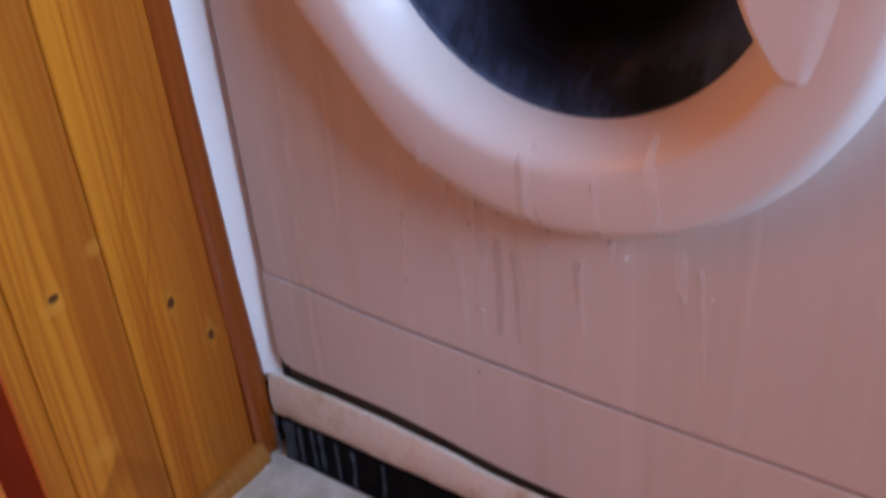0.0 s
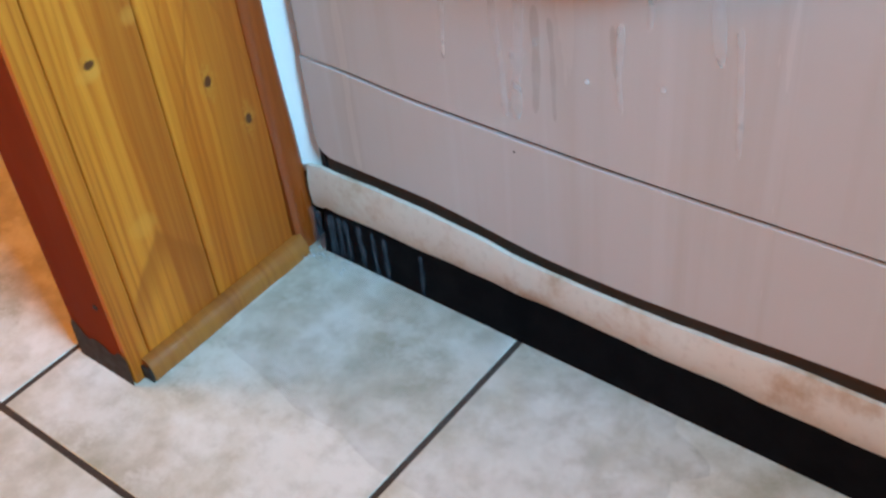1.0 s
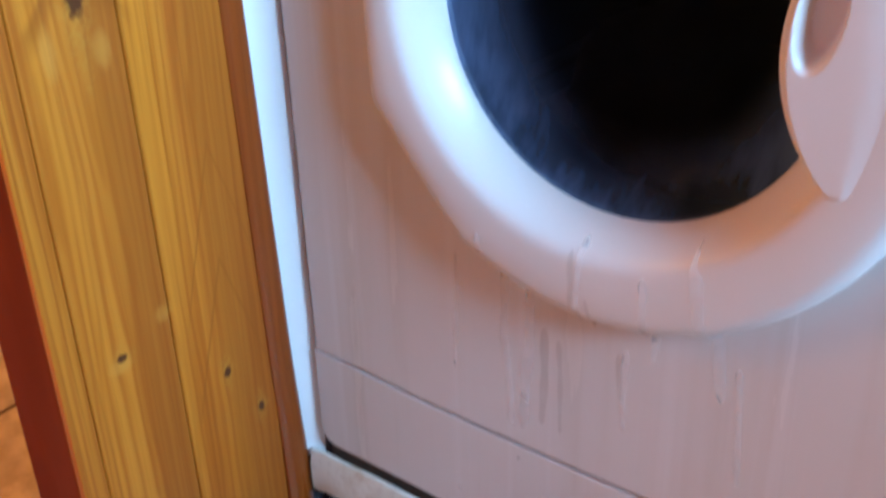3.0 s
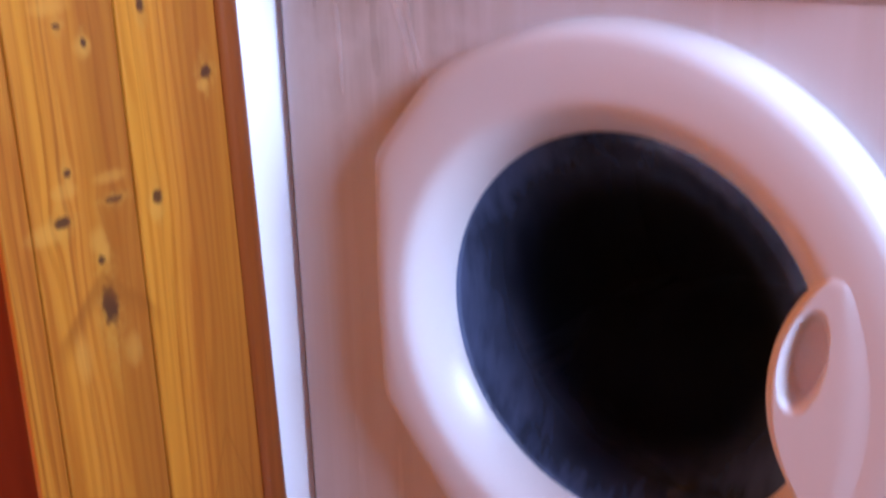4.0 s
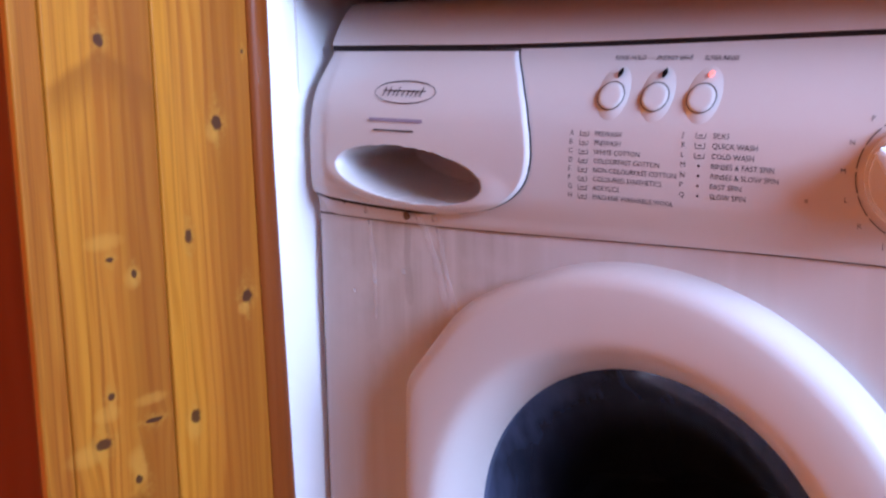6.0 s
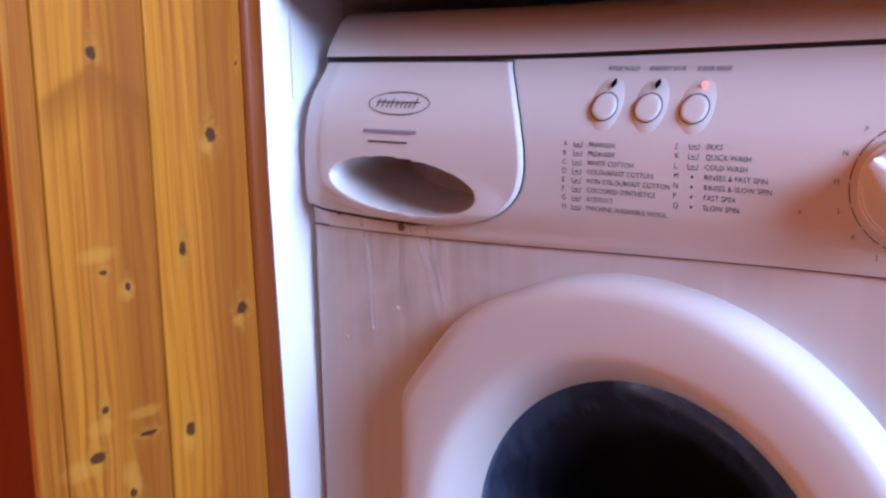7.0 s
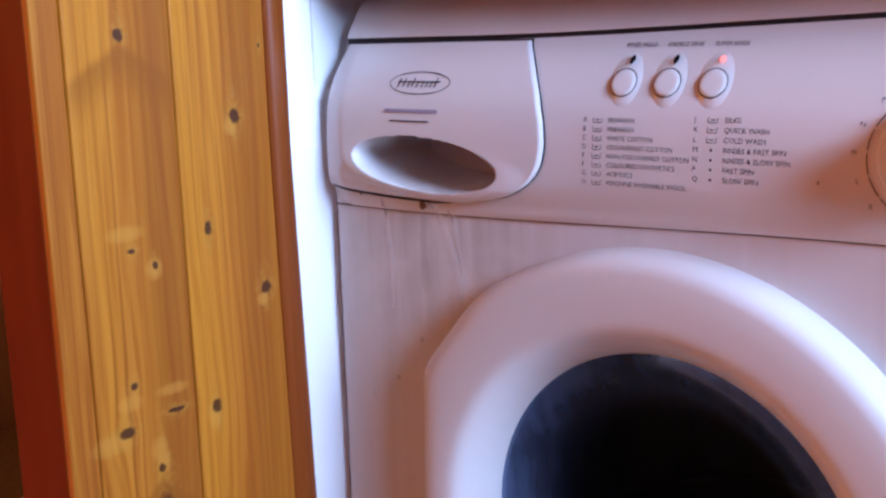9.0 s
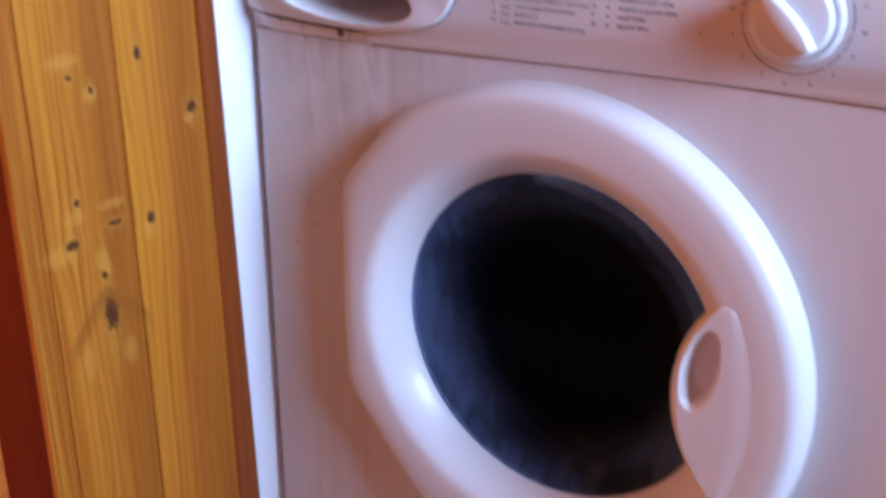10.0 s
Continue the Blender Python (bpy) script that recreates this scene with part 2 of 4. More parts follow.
ENAMEL = enamel("white_enamel", (0.74, 0.71, 0.70), 0.30, 1.0, (0.0, 0.20, 0.53, 0.70))
PLASTIC = enamel("white_plastic", (0.76, 0.73, 0.72), 0.27, 0.0)
DOOR_WHITE = enamel("door_plastic", (0.78, 0.75, 0.74), 0.36, 0.08)
def stained_lip():
    m = Mat("stained_lip_plastic", (0.76, 0.70, 0.62), 0.38)
    big, small = m.noise(15.0, None, 5, 0.6), m.noise(140.0, None, 4)
    c = m.mix(m.range(big, 0.50, 0.70), (0.86, 0.80, 0.70), (0.58, 0.38, 0.22))
    c = m.mix(m.math("MULTIPLY", m.range(small, 0.5, 0.72), 0.18), c, (0.42, 0.30, 0.2))
    m.color(c)
    m.bump(m.math("ADD", big, m.math("MULTIPLY", small, 0.3)), 0.4, 0.002)
    return m.m


LIP_WHITE = stained_lip()
PINE = pine("varnished_pine", (0.31, 0.040, 0.003), (0.56, 0.102, 0.007), (0.82, 0.208, 0.020), 0.42, KNOTS, 0.2)
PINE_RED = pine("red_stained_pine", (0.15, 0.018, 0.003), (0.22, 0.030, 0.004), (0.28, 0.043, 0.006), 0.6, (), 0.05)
PINE_TRIM = pine("pine_moulding", (0.20, 0.024, 0.003), (0.29, 0.038, 0.005), (0.36, 0.054, 0.007), 0.3)
PINE_PALE = pine("pale_pine_moulding", (0.28, 0.055, 0.008), (0.40, 0.095, 0.014), (0.50, 0.14, 0.024), 0.4)
PINE_FAR = pine("golden_pine", (0.48, 0.19, 0.018), (0.64, 0.31, 0.035), (0.72, 0.40, 0.055), 0.32)
TILE = tile_stone()
GROUT = plain("brown_grout", (0.06, 0.038, 0.028), 0.85, 0, 90, 0.5, 0.4)
BLACK = plain("black_plastic", (0.0035, 0.0035, 0.005), 0.75, 0, 40, 0.4)
BLACK.node_tree.nodes["Principled BSDF"].inputs["Specular IOR Level"].default_value = 0.12
RUBBER = plain("grey_rubber_gasket", (0.10, 0.11, 0.125), 0.5, 0, 30, 0.6)
# Brown stands in for shade in the seams, with grease under the front
BROWN_GAP = plain("dirty_shaded_gap", (0.12, 0.085, 0.07), 0.8)
GAP = plain("dark_gap", (0.02, 0.016, 0.02), 0.8)
WHITE_WALL = plain("white_emulsion", (0.82, 0.83, 0.83), 0.6, 0, 14, 0.06, 0.05)
# Pink of the unseen opposite wall is chosen to bounce light onto the machine
BOUNCE_WALL = plain("pink_bounce_paint", (0.84, 0.44, 0.40), 0.7, 0, 10, 0.1, 0.05)
# Unseen side walls are kept dark so that they return less light
DIM_WALL = plain("dim_wall_paint", (0.14, 0.09, 0.08), 0.7, 0, 10, 0.1, 0.05)
# Ceiling tint adds pink bounced light from above
CEILING = plain("ceiling_pink_bounce", (0.66, 0.46, 0.43), 0.8, 0, 10, 0.06, 0.05)
WORKTOP = plain("dark_laminate", (0.10, 0.085, 0.085), 0.4, 0, 120, 0.5, 0.06)
INK = plain("grey_print", (0.045, 0.036, 0.045), 0.6)
INK_BLUE = plain("mauve_print", (0.36, 0.31, 0.42), 0.6)
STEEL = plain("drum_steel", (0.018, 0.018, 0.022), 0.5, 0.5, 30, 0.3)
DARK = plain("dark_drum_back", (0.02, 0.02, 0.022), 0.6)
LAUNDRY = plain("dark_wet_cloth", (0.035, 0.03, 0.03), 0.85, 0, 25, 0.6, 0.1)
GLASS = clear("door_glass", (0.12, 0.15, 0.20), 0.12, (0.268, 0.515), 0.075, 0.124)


def thin_water(name, color, alpha, rough):
    m = Mat(name, color, rough)
    n = m.noise(45.0, None, 3)
    m.link(m.range(n, 0.25, 0.75, alpha * 0.6, alpha * 1.4), m.b.inputs["Alpha"])
    m.set("IOR", 1.33)
    m.bump(n, 0.12, 0.0003)
    return m.m


WATER = thin_water("soapy_water", (0.97, 0.98, 1.0), 0.20, 0.4)
STAIN = thin_water("dried_suds", (0.40, 0.26, 0.12), 0.13, 0.3)
DRIBBLE = thin_water("falling_water", (0.55, 0.60, 0.70), 0.035, 0.5)
FILM = thin_water("water_film", (0.30, 0.33, 0.36), 0.10, 0.06)
RED_LED = glow("lit_red_lamp", (1.0, 0.25, 0.2), 5.0)
RUST = plain("brown_rust", (0.20, 0.085, 0.035), 0.8, 0, 300, 0.5)
FROTH = plain("pale_froth", (0.62, 0.66, 0.70), 0.3, 0, 200, 0.2)
IRON = plain("black_iron", (0.02, 0.018, 0.016), 0.45, 0.6)
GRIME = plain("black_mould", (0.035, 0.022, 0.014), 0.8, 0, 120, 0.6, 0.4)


# ---- building helpers ----
def mesh_of(name, bm, material, smooth=True):
    me = bpy.data.meshes.new(name)
    bm.normal_update()
    bm.to_mesh(me)
    bm.free()
    me.materials.append(material)
    if smooth:
        me.polygons.foreach_set("use_smooth", [True] * len(me.polygons))
        me.set_sharp_from_angle(angle=radians(38))
        for p in me.polygons:
            if p.area > 0.0008:
                p.use_smooth = False
    return me


def thing(name, base, label, category, group="", kind=""):
    """An empty at the base of a thing; its parts keep world coordinates."""
    ob = new(name)
    ob.location = base
    ob.empty_display_size = 0.05
    return tagged(ob, label, category, group, kind)


def part(name, bm, material, parent, label=""):
    ob = new(name, mesh_of(name, bm, material) if isinstance(bm, bmesh.types.BMesh) else bm)
    ob.parent = parent
    ob.location = -parent.location if parent.type == "EMPTY" else (0, 0, 0)
    return tagged(ob, label)


def solid(name, bm, material, label, category="", group="", kind=""):
    return tagged(new(name, mesh_of(name, bm, material)), label, category, group, kind)


def box(x0, x1, y0, y1, z0, z1, bevel=0.0, segments=2, bm=None):
    own = bmesh.new()
    v = bmesh.ops.create_cube(own, size=1.0)["verts"]
    for p in v:
        p.co = ((x0 + x1) / 2 + p.co.x * (x1 - x0), (y0 + y1) / 2 + p.co.y * (y1 - y0), (z0 + z1) / 2 + p.co.z * (z1 - z0))
    if bevel:
        bmesh.ops.bevel(own, geom=own.edges[:], offset=bevel, segments=segments, profile=0.5, affect="EDGES")
    if bm is None:
        return own
    me = bpy.data.meshes.new("tmp")
    own.to_mesh(me)
    own.free()
    bm.from_mesh(me)
    bpy.data.meshes.remove(me)
    return bm


def sheet(nu, nv, at, bm=None, flip=False, closed=False):
    """A grid of nu by nv points, at(u, v) with u, v from 0 to 1."""
    bm = bm or bmesh.new()
    g = [[bm.verts.new(at(i / (nu if closed else nu - 1), j / (nv - 1))) for j in range(nv)] for i in range(nu)]
    for i in range(nu if closed else nu - 1):
        for j in range(nv - 1):
            q = (g[i][j], g[(i + 1) % nu][j], g[(i + 1) % nu][j + 1], g[i][j + 1])
            bm.faces.new(q[::-1] if flip else q)
    return bm


def slab(outline, y0, y1, bevel=0.0, segments=2):
    """A plate with an outline in x and z, from y0 (front) to y1."""
    bm = bmesh.new()
    f = bm.faces.new([bm.verts.new((x, y0, z)) for x, z in outline])
    if f.normal.y > 0 or f.calc_area() and (f.normal_update() or f.normal.y > 0):
        f.normal_flip()
    back = bmesh.ops.extrude_face_region(bm, geom=[f])
    for v in back["geom"]:
        if isinstance(v, bmesh.types.BMVert):
            v.co.y = y1
    bmesh.ops.recalc_face_normals(bm, faces=bm.faces[:])
    if bevel:
        edges = [e for e in bm.edges if all(abs(v.co.y - y0) < 1e-6 for v in e.verts)]
        bmesh.ops.bevel(bm, geom=edges, offset=bevel, segments=segments, profile=0.5, affect="EDGES")
    return bm


def tube(points, radius, sides=8, bm=None):
    """A round rod along points; radius is a number or a function of 0..1."""
    bm = bm or bmesh.new()
    pts = [Vector(p) for p in points]
    rings = []
    for i, p in enumerate(pts):
        d = (pts[min(i + 1, len(pts) - 1)] - pts[max(i - 1, 0)]).normalized()
        a = d.orthogonal().normalized()
        b = d.cross(a)
        r = radius(i / (len(pts) - 1)) if callable(radius) else radius
        rings.append([bm.verts.new(p + r * (math.cos(t) * a + math.sin(t) * b)) for t in (2 * math.pi * k / sides for k in range(sides))])
    for r, s in zip(rings, rings[1:]):
        for k in range(sides):
            bm.faces.new((r[k], r[(k + 1) % sides], s[(k + 1) % sides], s[k]))
    bm.faces.new(rings[0][::-1]), bm.faces.new(rings[-1])
    return bm


def lathe(profile, cx, cz, steps=96):
    """Turns (radius, y) points round the axis y through cx, cz."""
    def at(u, v):
        i = v * (len(profile) - 1)
        k = min(int(i + 1e-6), len(profile) - 2)
        f = i - k
        r, y = (profile[k][n] * (1 - f) + profile[k + 1][n] * f for n in (0, 1))
        a = 2 * math.pi * u
        c, s = math.cos(a), math.sin(a)
        return (cx + r * c, y, cz + r * s)
    return sheet(steps, len(profile), at, closed=True)


def smooth(v, a, b):
    v = min(1.0, max(0.0, (v - a) / (b - a)))
    return v * v * (3 - 2 * v)


def along(table, v):
    for (a, p), (b, q) in zip(table, table[1:]):
        if v <= b:
            return p + (q - p) * max(0.0, (v - a) / (b - a))
    return table[-1][1]


def lean(z):
    """How far the edge moulding leans towards the machine at a height."""
    return 0.0225 * (1 - min(1, z / 0.75)) + 0.003 * (1 - smooth(z, 0.07, 0.20))


# ---- the room ----
ROOM = (-1.7, 2.7, -2.4, 0.62, 2.4)           # x from, to, y from, to, height
TILE_SIZE, JOINT, TX, TY = 0.304, 0.0055, 0.2080, -0.2915

floor = solid("floor", box(ROOM[0], ROOM[1], ROOM[2], ROOM[3], -0.05, -0.0009), GROUT, "dark brown grout bed under the kitchen floor tiles", "floor", kind="structure")
solid("wall_back", box(ROOM[0], ROOM[1], ROOM[3], ROOM[3] + 0.1, 0, ROOM[4]), WHITE_WALL, "plain white emulsion wall behind the washing machine", "wall", kind="structure")
solid("wall_left", box(ROOM[0] - 0.1, ROOM[0], ROOM[2], ROOM[3], 0, ROOM[4]), DIM_WALL, "unseen kitchen wall, darkened to cut bounced light", "wall", kind="structure")
solid("wall_front", box(ROOM[0], ROOM[1], ROOM[2] - 0.1, ROOM[2], 0, ROOM[4]), BOUNCE_WALL, "unseen wall opposite the machine, pink to bounce light onto its front", "wall", kind="structure")
solid("ceiling", box(ROOM[0] - 0.1, ROOM[1] + 0.1, ROOM[2] - 0.1, ROOM[3] + 0.1, ROOM[4], ROOM[4] + 0.1), CEILING, "unseen ceiling, tinted pink to bounce light down", "ceiling", kind="structure")
wx, wy0, wy1, wz0, wz1 = WINDOW
wall = bmesh.new()
box(wx, wx + 0.12, ROOM[2], wy0, 0, ROOM[4], bm=wall)
box(wx, wx + 0.12, wy1, ROOM[3], 0, ROOM[4], bm=wall)
box(wx, wx + 0.12, wy0, wy1, 0, wz0, bm=wall)
box(wx, wx + 0.12, wy0, wy1, wz1, ROOM[4], bm=wall)
solid("wall_right", wall, DIM_WALL, "unseen wall with the window opening, darkened to cut bounced light", "wall", kind="structure")

# partition wall beside the machine, white on the machine's side
solid("wall_return", box(-0.085, -0.0155, 0.001, ROOM[3], 0.074, 2.3), WHITE_WALL, "bright white painted wall in the gap beside the machine", "wall", kind="structure")

# white sheet added at a slant to catch light where the wall shows
filler = bmesh.new()


def filler_at(u, v):
    k, z = round(u * 3), 0.074 + 0.826 * v
    back = smooth(z, 0.755, 0.825)
    x = (-0.0205, -0.0195, -0.0045 - 0.010 * back, -0.0065 - 0.010 * back)[k]
    y = (0.012, -0.0262 + lean(z), 0.0075 + 0.045 * back, 0.012 + 0.045 * back)[k]
    return (x, y, z)


sheet(4, 40, filler_at, filler)
bmesh.ops.recalc_face_normals(filler, faces=filler.faces[:])
solid("wall_slant_strip", filler, WHITE_WALL, "white strip added at a slant so that the wall beside the machine is lit", "wall", kind="structure")
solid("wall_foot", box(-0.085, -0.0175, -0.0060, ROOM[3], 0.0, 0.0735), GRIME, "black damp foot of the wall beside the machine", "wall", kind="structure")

# worktop over the machine
worktop = thing("worktop", (0.3, 0.3, 0.874), "dark laminate worktop running over the washing machine", "worktop")
part("slab", box(-0.0145, 0.6145, -0.011, 0.615, 0.874, 0.910, 0.004), WORKTOP, worktop)

# ---- the pine-clad end of the partition ----
PX = -0.020
partition = thing("pine_partition", (-0.05, -0.12, 0), "varnished knotty pine boards cladding the end of a partition, golden orange", "partition")
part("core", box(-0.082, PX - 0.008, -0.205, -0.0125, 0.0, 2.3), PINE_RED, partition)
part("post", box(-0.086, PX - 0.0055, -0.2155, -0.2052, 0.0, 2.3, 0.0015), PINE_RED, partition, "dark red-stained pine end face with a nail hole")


def board(y0, y1, x=PX, back=0.0075, z0=0.0, z1=2.3, edge=0.0014, material=PINE):
    """A tongue-and-groove board with rounded arrises."""
    prof = [(y0, x - back), (y0, x - edge), (y0 + edge * 0.35, x - edge * 0.35), (y0 + edge, x), (y1 - edge, x), (y1 - edge * 0.35, x - edge * 0.35), (y1, x - edge), (y1, x - back)]
    bm = bmesh.new()
    n = 24
    sheet(len(prof), n, lambda u, v: (prof[round(u * 7)][1] + 0.0006 * noise.noise((y0 * 40, u * 0.8, v * 9)), prof[round(u * 7)][0], z0 + (z1 - z0) * v), bm)
    bmesh.ops.recalc_face_normals(bm, faces=bm.faces[:])
    return bm


for y0, y1 in ((-0.2150, -0.1955), (-0.1945, -0.1190), (-0.1178, -0.0290)):
    part("board", board(y0, y1), PINE, partition)

# darker edge moulding next to the white wall, leaning a little
trim = bmesh.new()
TRIM = [(-0.0412, PX - 0.006), (-0.0412, PX + 0.001), (-0.039, PX + 0.0035), (-0.036, PX + 0.0045), (-0.0270, PX + 0.0050), (-0.0248, PX + 0.0036), (-0.0235, PX + 0.001), (-0.0235, PX - 0.006)]
sheet(8, 120, lambda u, v: (TRIM[round(u * 7)][1], TRIM[round(u * 7)][0] + lean(v * 2.3) * (0.5 + 0.5 * u), v * 2.3), trim)
bmesh.ops.recalc_face_normals(trim, faces=trim.faces[:])
part("edge_moulding", trim, PINE_TRIM, partition, "darker reddish pine edge moulding")

# quadrant skirting along the floor
quad = bmesh.new()
QUAD = [(PX, 0.0), (PX + 0.0115, 0.0), (PX + 0.012, 0.005), (PX + 0.0108, 0.0105), (PX + 0.0082, 0.015), (PX + 0.0045, 0.0183), (PX, 0.0195)]
sheet(7, 30, lambda u, v: (QUAD[round(u * 6)][0] + 0.0008 * noise.noise((u * 2, v * 8, 1.0)), -0.204 + 0.180 * v, QUAD[round(u * 6)][1]), quad)
quad.faces.new([v for v in quad.verts if abs(v.co.y + 0.204) < 1e-5])
bmesh.ops.recalc_face_normals(quad, faces=quad.faces[:])
part("quadrant_skirting", quad, PINE_PALE, partition, "worn pine quadrant skirting, damp at the floor")
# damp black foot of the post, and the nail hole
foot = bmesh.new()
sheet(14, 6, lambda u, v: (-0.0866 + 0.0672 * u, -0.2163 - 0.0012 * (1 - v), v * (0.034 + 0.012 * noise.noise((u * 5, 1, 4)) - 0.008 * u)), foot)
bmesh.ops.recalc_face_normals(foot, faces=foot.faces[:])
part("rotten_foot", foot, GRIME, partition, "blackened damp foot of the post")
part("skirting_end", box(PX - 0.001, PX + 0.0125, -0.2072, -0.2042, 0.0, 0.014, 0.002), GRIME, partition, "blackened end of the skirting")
part("nail", lathe([(0.0, -0.2163), (0.0022, -0.2163), (0.003, -0.2157), (0.003, -0.2150)], -0.037, 0.076, 12), GRIME, partition)

# pine wall that closes the far side of the machine's recess
solid("wall_recess", box(0.615, 0.66, 0.01, ROOM[3], 0.0, 0.872, 0.002), PINE_FAR, "pine-clad end wall of the machine's recess", "wall", kind="structure")

# ---- golden pine cupboard beyond the partition ----
cupboard = thing("pine_cupboard", (-0.5, 0.5, 0), "golden pine base cupboard in warm lamp light", "cupboard")
CY = 0.42
part("body", box(-0.90, -0.088, CY + 0.02, 0.6, 0.0, 0.88, 0.002), PINE_FAR, cupboard)
part("door", box(-0.88, -0.10, CY, CY + 0.0195, 0.03, 0.60, 0.004), PINE_FAR, cupboard)
part("drawer", box(-0.88, -0.10, CY, CY + 0.0195, 0.612, 0.86, 0.004), PINE_FAR, cupboard)
part("handle", tube([(-0.20, CY, 0.66), (-0.20, CY - 0.02, 0.655), (-0.17, CY - 0.026, 0.652), (-0.14, CY - 0.02, 0.655), (-0.14, CY, 0.66)], 0.004), IRON, cupboard, "black iron pull handle")

# ---- washing machine ----
W, H = 0.595, 0.860
washer = thing("washing_machine", (0.3, 0.27, 0), "white front-loading washing machine, streaked and leaking suds", "washing machine")
DC = (0.268, 0.515)                            # door centre x, z
R_GLASS, R_OUT, CHORD = 0.1250, 0.1905, 0.1725

part("casing", box(0.001, 0.004, 0.0320, 0.56, 0.045, 0.826), ENAMEL, washer)
part("casing_side", box(W - 0.004, W - 0.001, 0.0320, 0.56, 0.045, 0.826), ENAMEL, washer)
part("casing_back", box(0.0045, W - 0.0045, 0.555, 0.56, 0.045, 0.828), ENAMEL, washer)


def seam(x):
    """Height of the bowed seam between the front and the lower panel."""
    return 0.1930 - 0.0052 * smooth(x, 0.0, 0.13) + 0.0062 * smooth(x, 0.24, 0.52)


def sag(x):
    """How far the lower panel and the strip under it hang down in the middle."""
    return 0.0115 * smooth(x, 0.10, 0.25) * (1 - smooth(x, 0.27, 0.50))


def front_panel():
    """Front sheet from the seam to the console, with the round door opening."""
    z0, z1, rad = 0.194, 0.7260, 0.004
    bm = bmesh.new()
    n = 96
    ring, rim = [], []
    for i in range(n):
        a = 2 * math.pi * i / n
        c, s = math.cos(a), math.sin(a)
        k = min(((W - rad - DC[0]) if c > 0 else (DC[0] - rad)) / max(abs(c), 1e-6), ((z1 - DC[1]) if s > 0 else (DC[1] - z0)) / max(abs(s), 1e-6))
        ring.append(bm.verts.new((DC[0] + k * c, 0, DC[1] + k * s)))
        rim.append(bm.verts.new((DC[0] + 0.15 * c, 0, DC[1] + 0.15 * s)))
    for v in ring:
        if v.co.z < z0 + 1e-6:
            v.co.z = seam(v.co.x) + 0.0018
    for x in (rad, W - rad):
        for z in (z0, z1):
            min(ring, key=lambda v: (v.co.x - x) ** 2 + (v.co.z - z) ** 2).co = (x, 0, z)
    deep = [bm.verts.new((v.co.x, 0.05, v.co.z)) for v in rim]
    turn = [bm.verts.new((v.co.x + (-rad * 0.7 if v.co.x < rad + 1e-5 else rad * 0.7 if v.co.x > W - rad - 1e-5 else 0), 0.0016, v.co.z)) for v in ring]
    side = [bm.verts.new((v.co.x + (-rad if v.co.x < rad + 1e-5 else rad if v.co.x > W - rad - 1e-5 else 0), 0.007, v.co.z)) for v in ring]
    for a, b in ((ring, rim), (rim, deep), (turn, ring), (side, turn)):
        for i in range(n):
            bm.faces.new((a[i], a[(i + 1) % n], b[(i + 1) % n], b[i]))
    bmesh.ops.recalc_face_normals(bm, faces=bm.faces[:])
    return bm


part("front_panel", front_panel(), ENAMEL, washer, "white enamel front with dried soapy runs")


def rounded(x0, x1, z0, z1, r, steps=6, top=False):
    """An outline with round lower corners (and upper ones if top)."""
    out = []
    for cx, cz, a0, rr in ((x0 + r, z0 + r, 180, r), (x1 - r, z0 + r, 270, r), (x1 - r, z1 - r, 0, r), (x0 + r, z1 - r, 90, r)):
        if not top and a0 in (0, 90):
            out.append((x1, z1) if a0 == 0 else (x0, z1))
            continue
        out += [(cx + rr * math.cos(radians(a0 + 90 * i / steps)), cz + rr * math.sin(radians(a0 + 90 * i / steps))) for i in range(steps + 1)]
    return out


edge = rounded(0.0, W, 0.0970, 0.1910, 0.016)
low = [p for p in edge if p[1] < 0.12]
kick = low[:7] + [(0.02 + (W - 0.04) * k / 40, 0.0970 - sag(0.02 + (W - 0.04) * k / 40)) for k in range(1, 40)] + low[7:] + [(W * (1 - k / 30), seam(W * (1 - k / 30)) - 0.0018) for k in range(31)]
part("kick_panel", slab(kick, 0.0, 0.03, 0.0010, 2), ENAMEL, washer, "white enamel lower panel below a thin seam")
part("side_gap", box(-0.0044, 0.0012, 0.0062, 0.0315, 0.070, 0.705), GAP, washer)
part("seam_gap", box(0.003, W - 0.003, 0.003, 0.03, 0.182, 0.200), GAP, washer)
# brown strip painted for the shade and grease behind the base strip
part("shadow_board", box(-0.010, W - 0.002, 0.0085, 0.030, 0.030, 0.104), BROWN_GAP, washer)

lip = bmesh.new()
LIP = [(0.0095, 0.066), (0.0045, 0.0715), (-0.0005, 0.0775), (-0.0045, 0.0778), (-0.0075, 0.067), (-0.0078, 0.056), (-0.0068, 0.046), (-0.003, 0.040), (0.004, 0.038), (0.016, 0.038)]
sheet(10, 80, lambda u, v: (-0.012 + (W + 0.012) * v, LIP[round(u * 9)][0] + 0.0012 * noise.noise((v * 18, u, 3.0)), LIP[round(u * 9)][1] + (0.0090 - 0.85 * sag(W * v)) * smooth(LIP[round(u * 9)][1], 0.045, 0.0775) + 0.0018 * noise.noise((v * 9, u * 0.6, 7.0)) - 0.003 * (1 - smooth(v, 0, 0.03))), lip)
lip.faces.new([v for v in lip.verts if abs(v.co.x + 0.012) < 1e-5])
bmesh.ops.recalc_face_normals(lip, faces=lip.faces[:])
part("base_lip", lip, LIP_WHITE, washer, "dirty cream plastic base strip, stained brown")
# black board added to fill the dark space under the machine
dark_fill = box(0.0, W, -0.004, 0.02, 0.0, 0.05)
for v in dark_fill.verts:
    v.co.y -= 0.009 * (v.co.z < 0.01) * (v.co.y < 0)
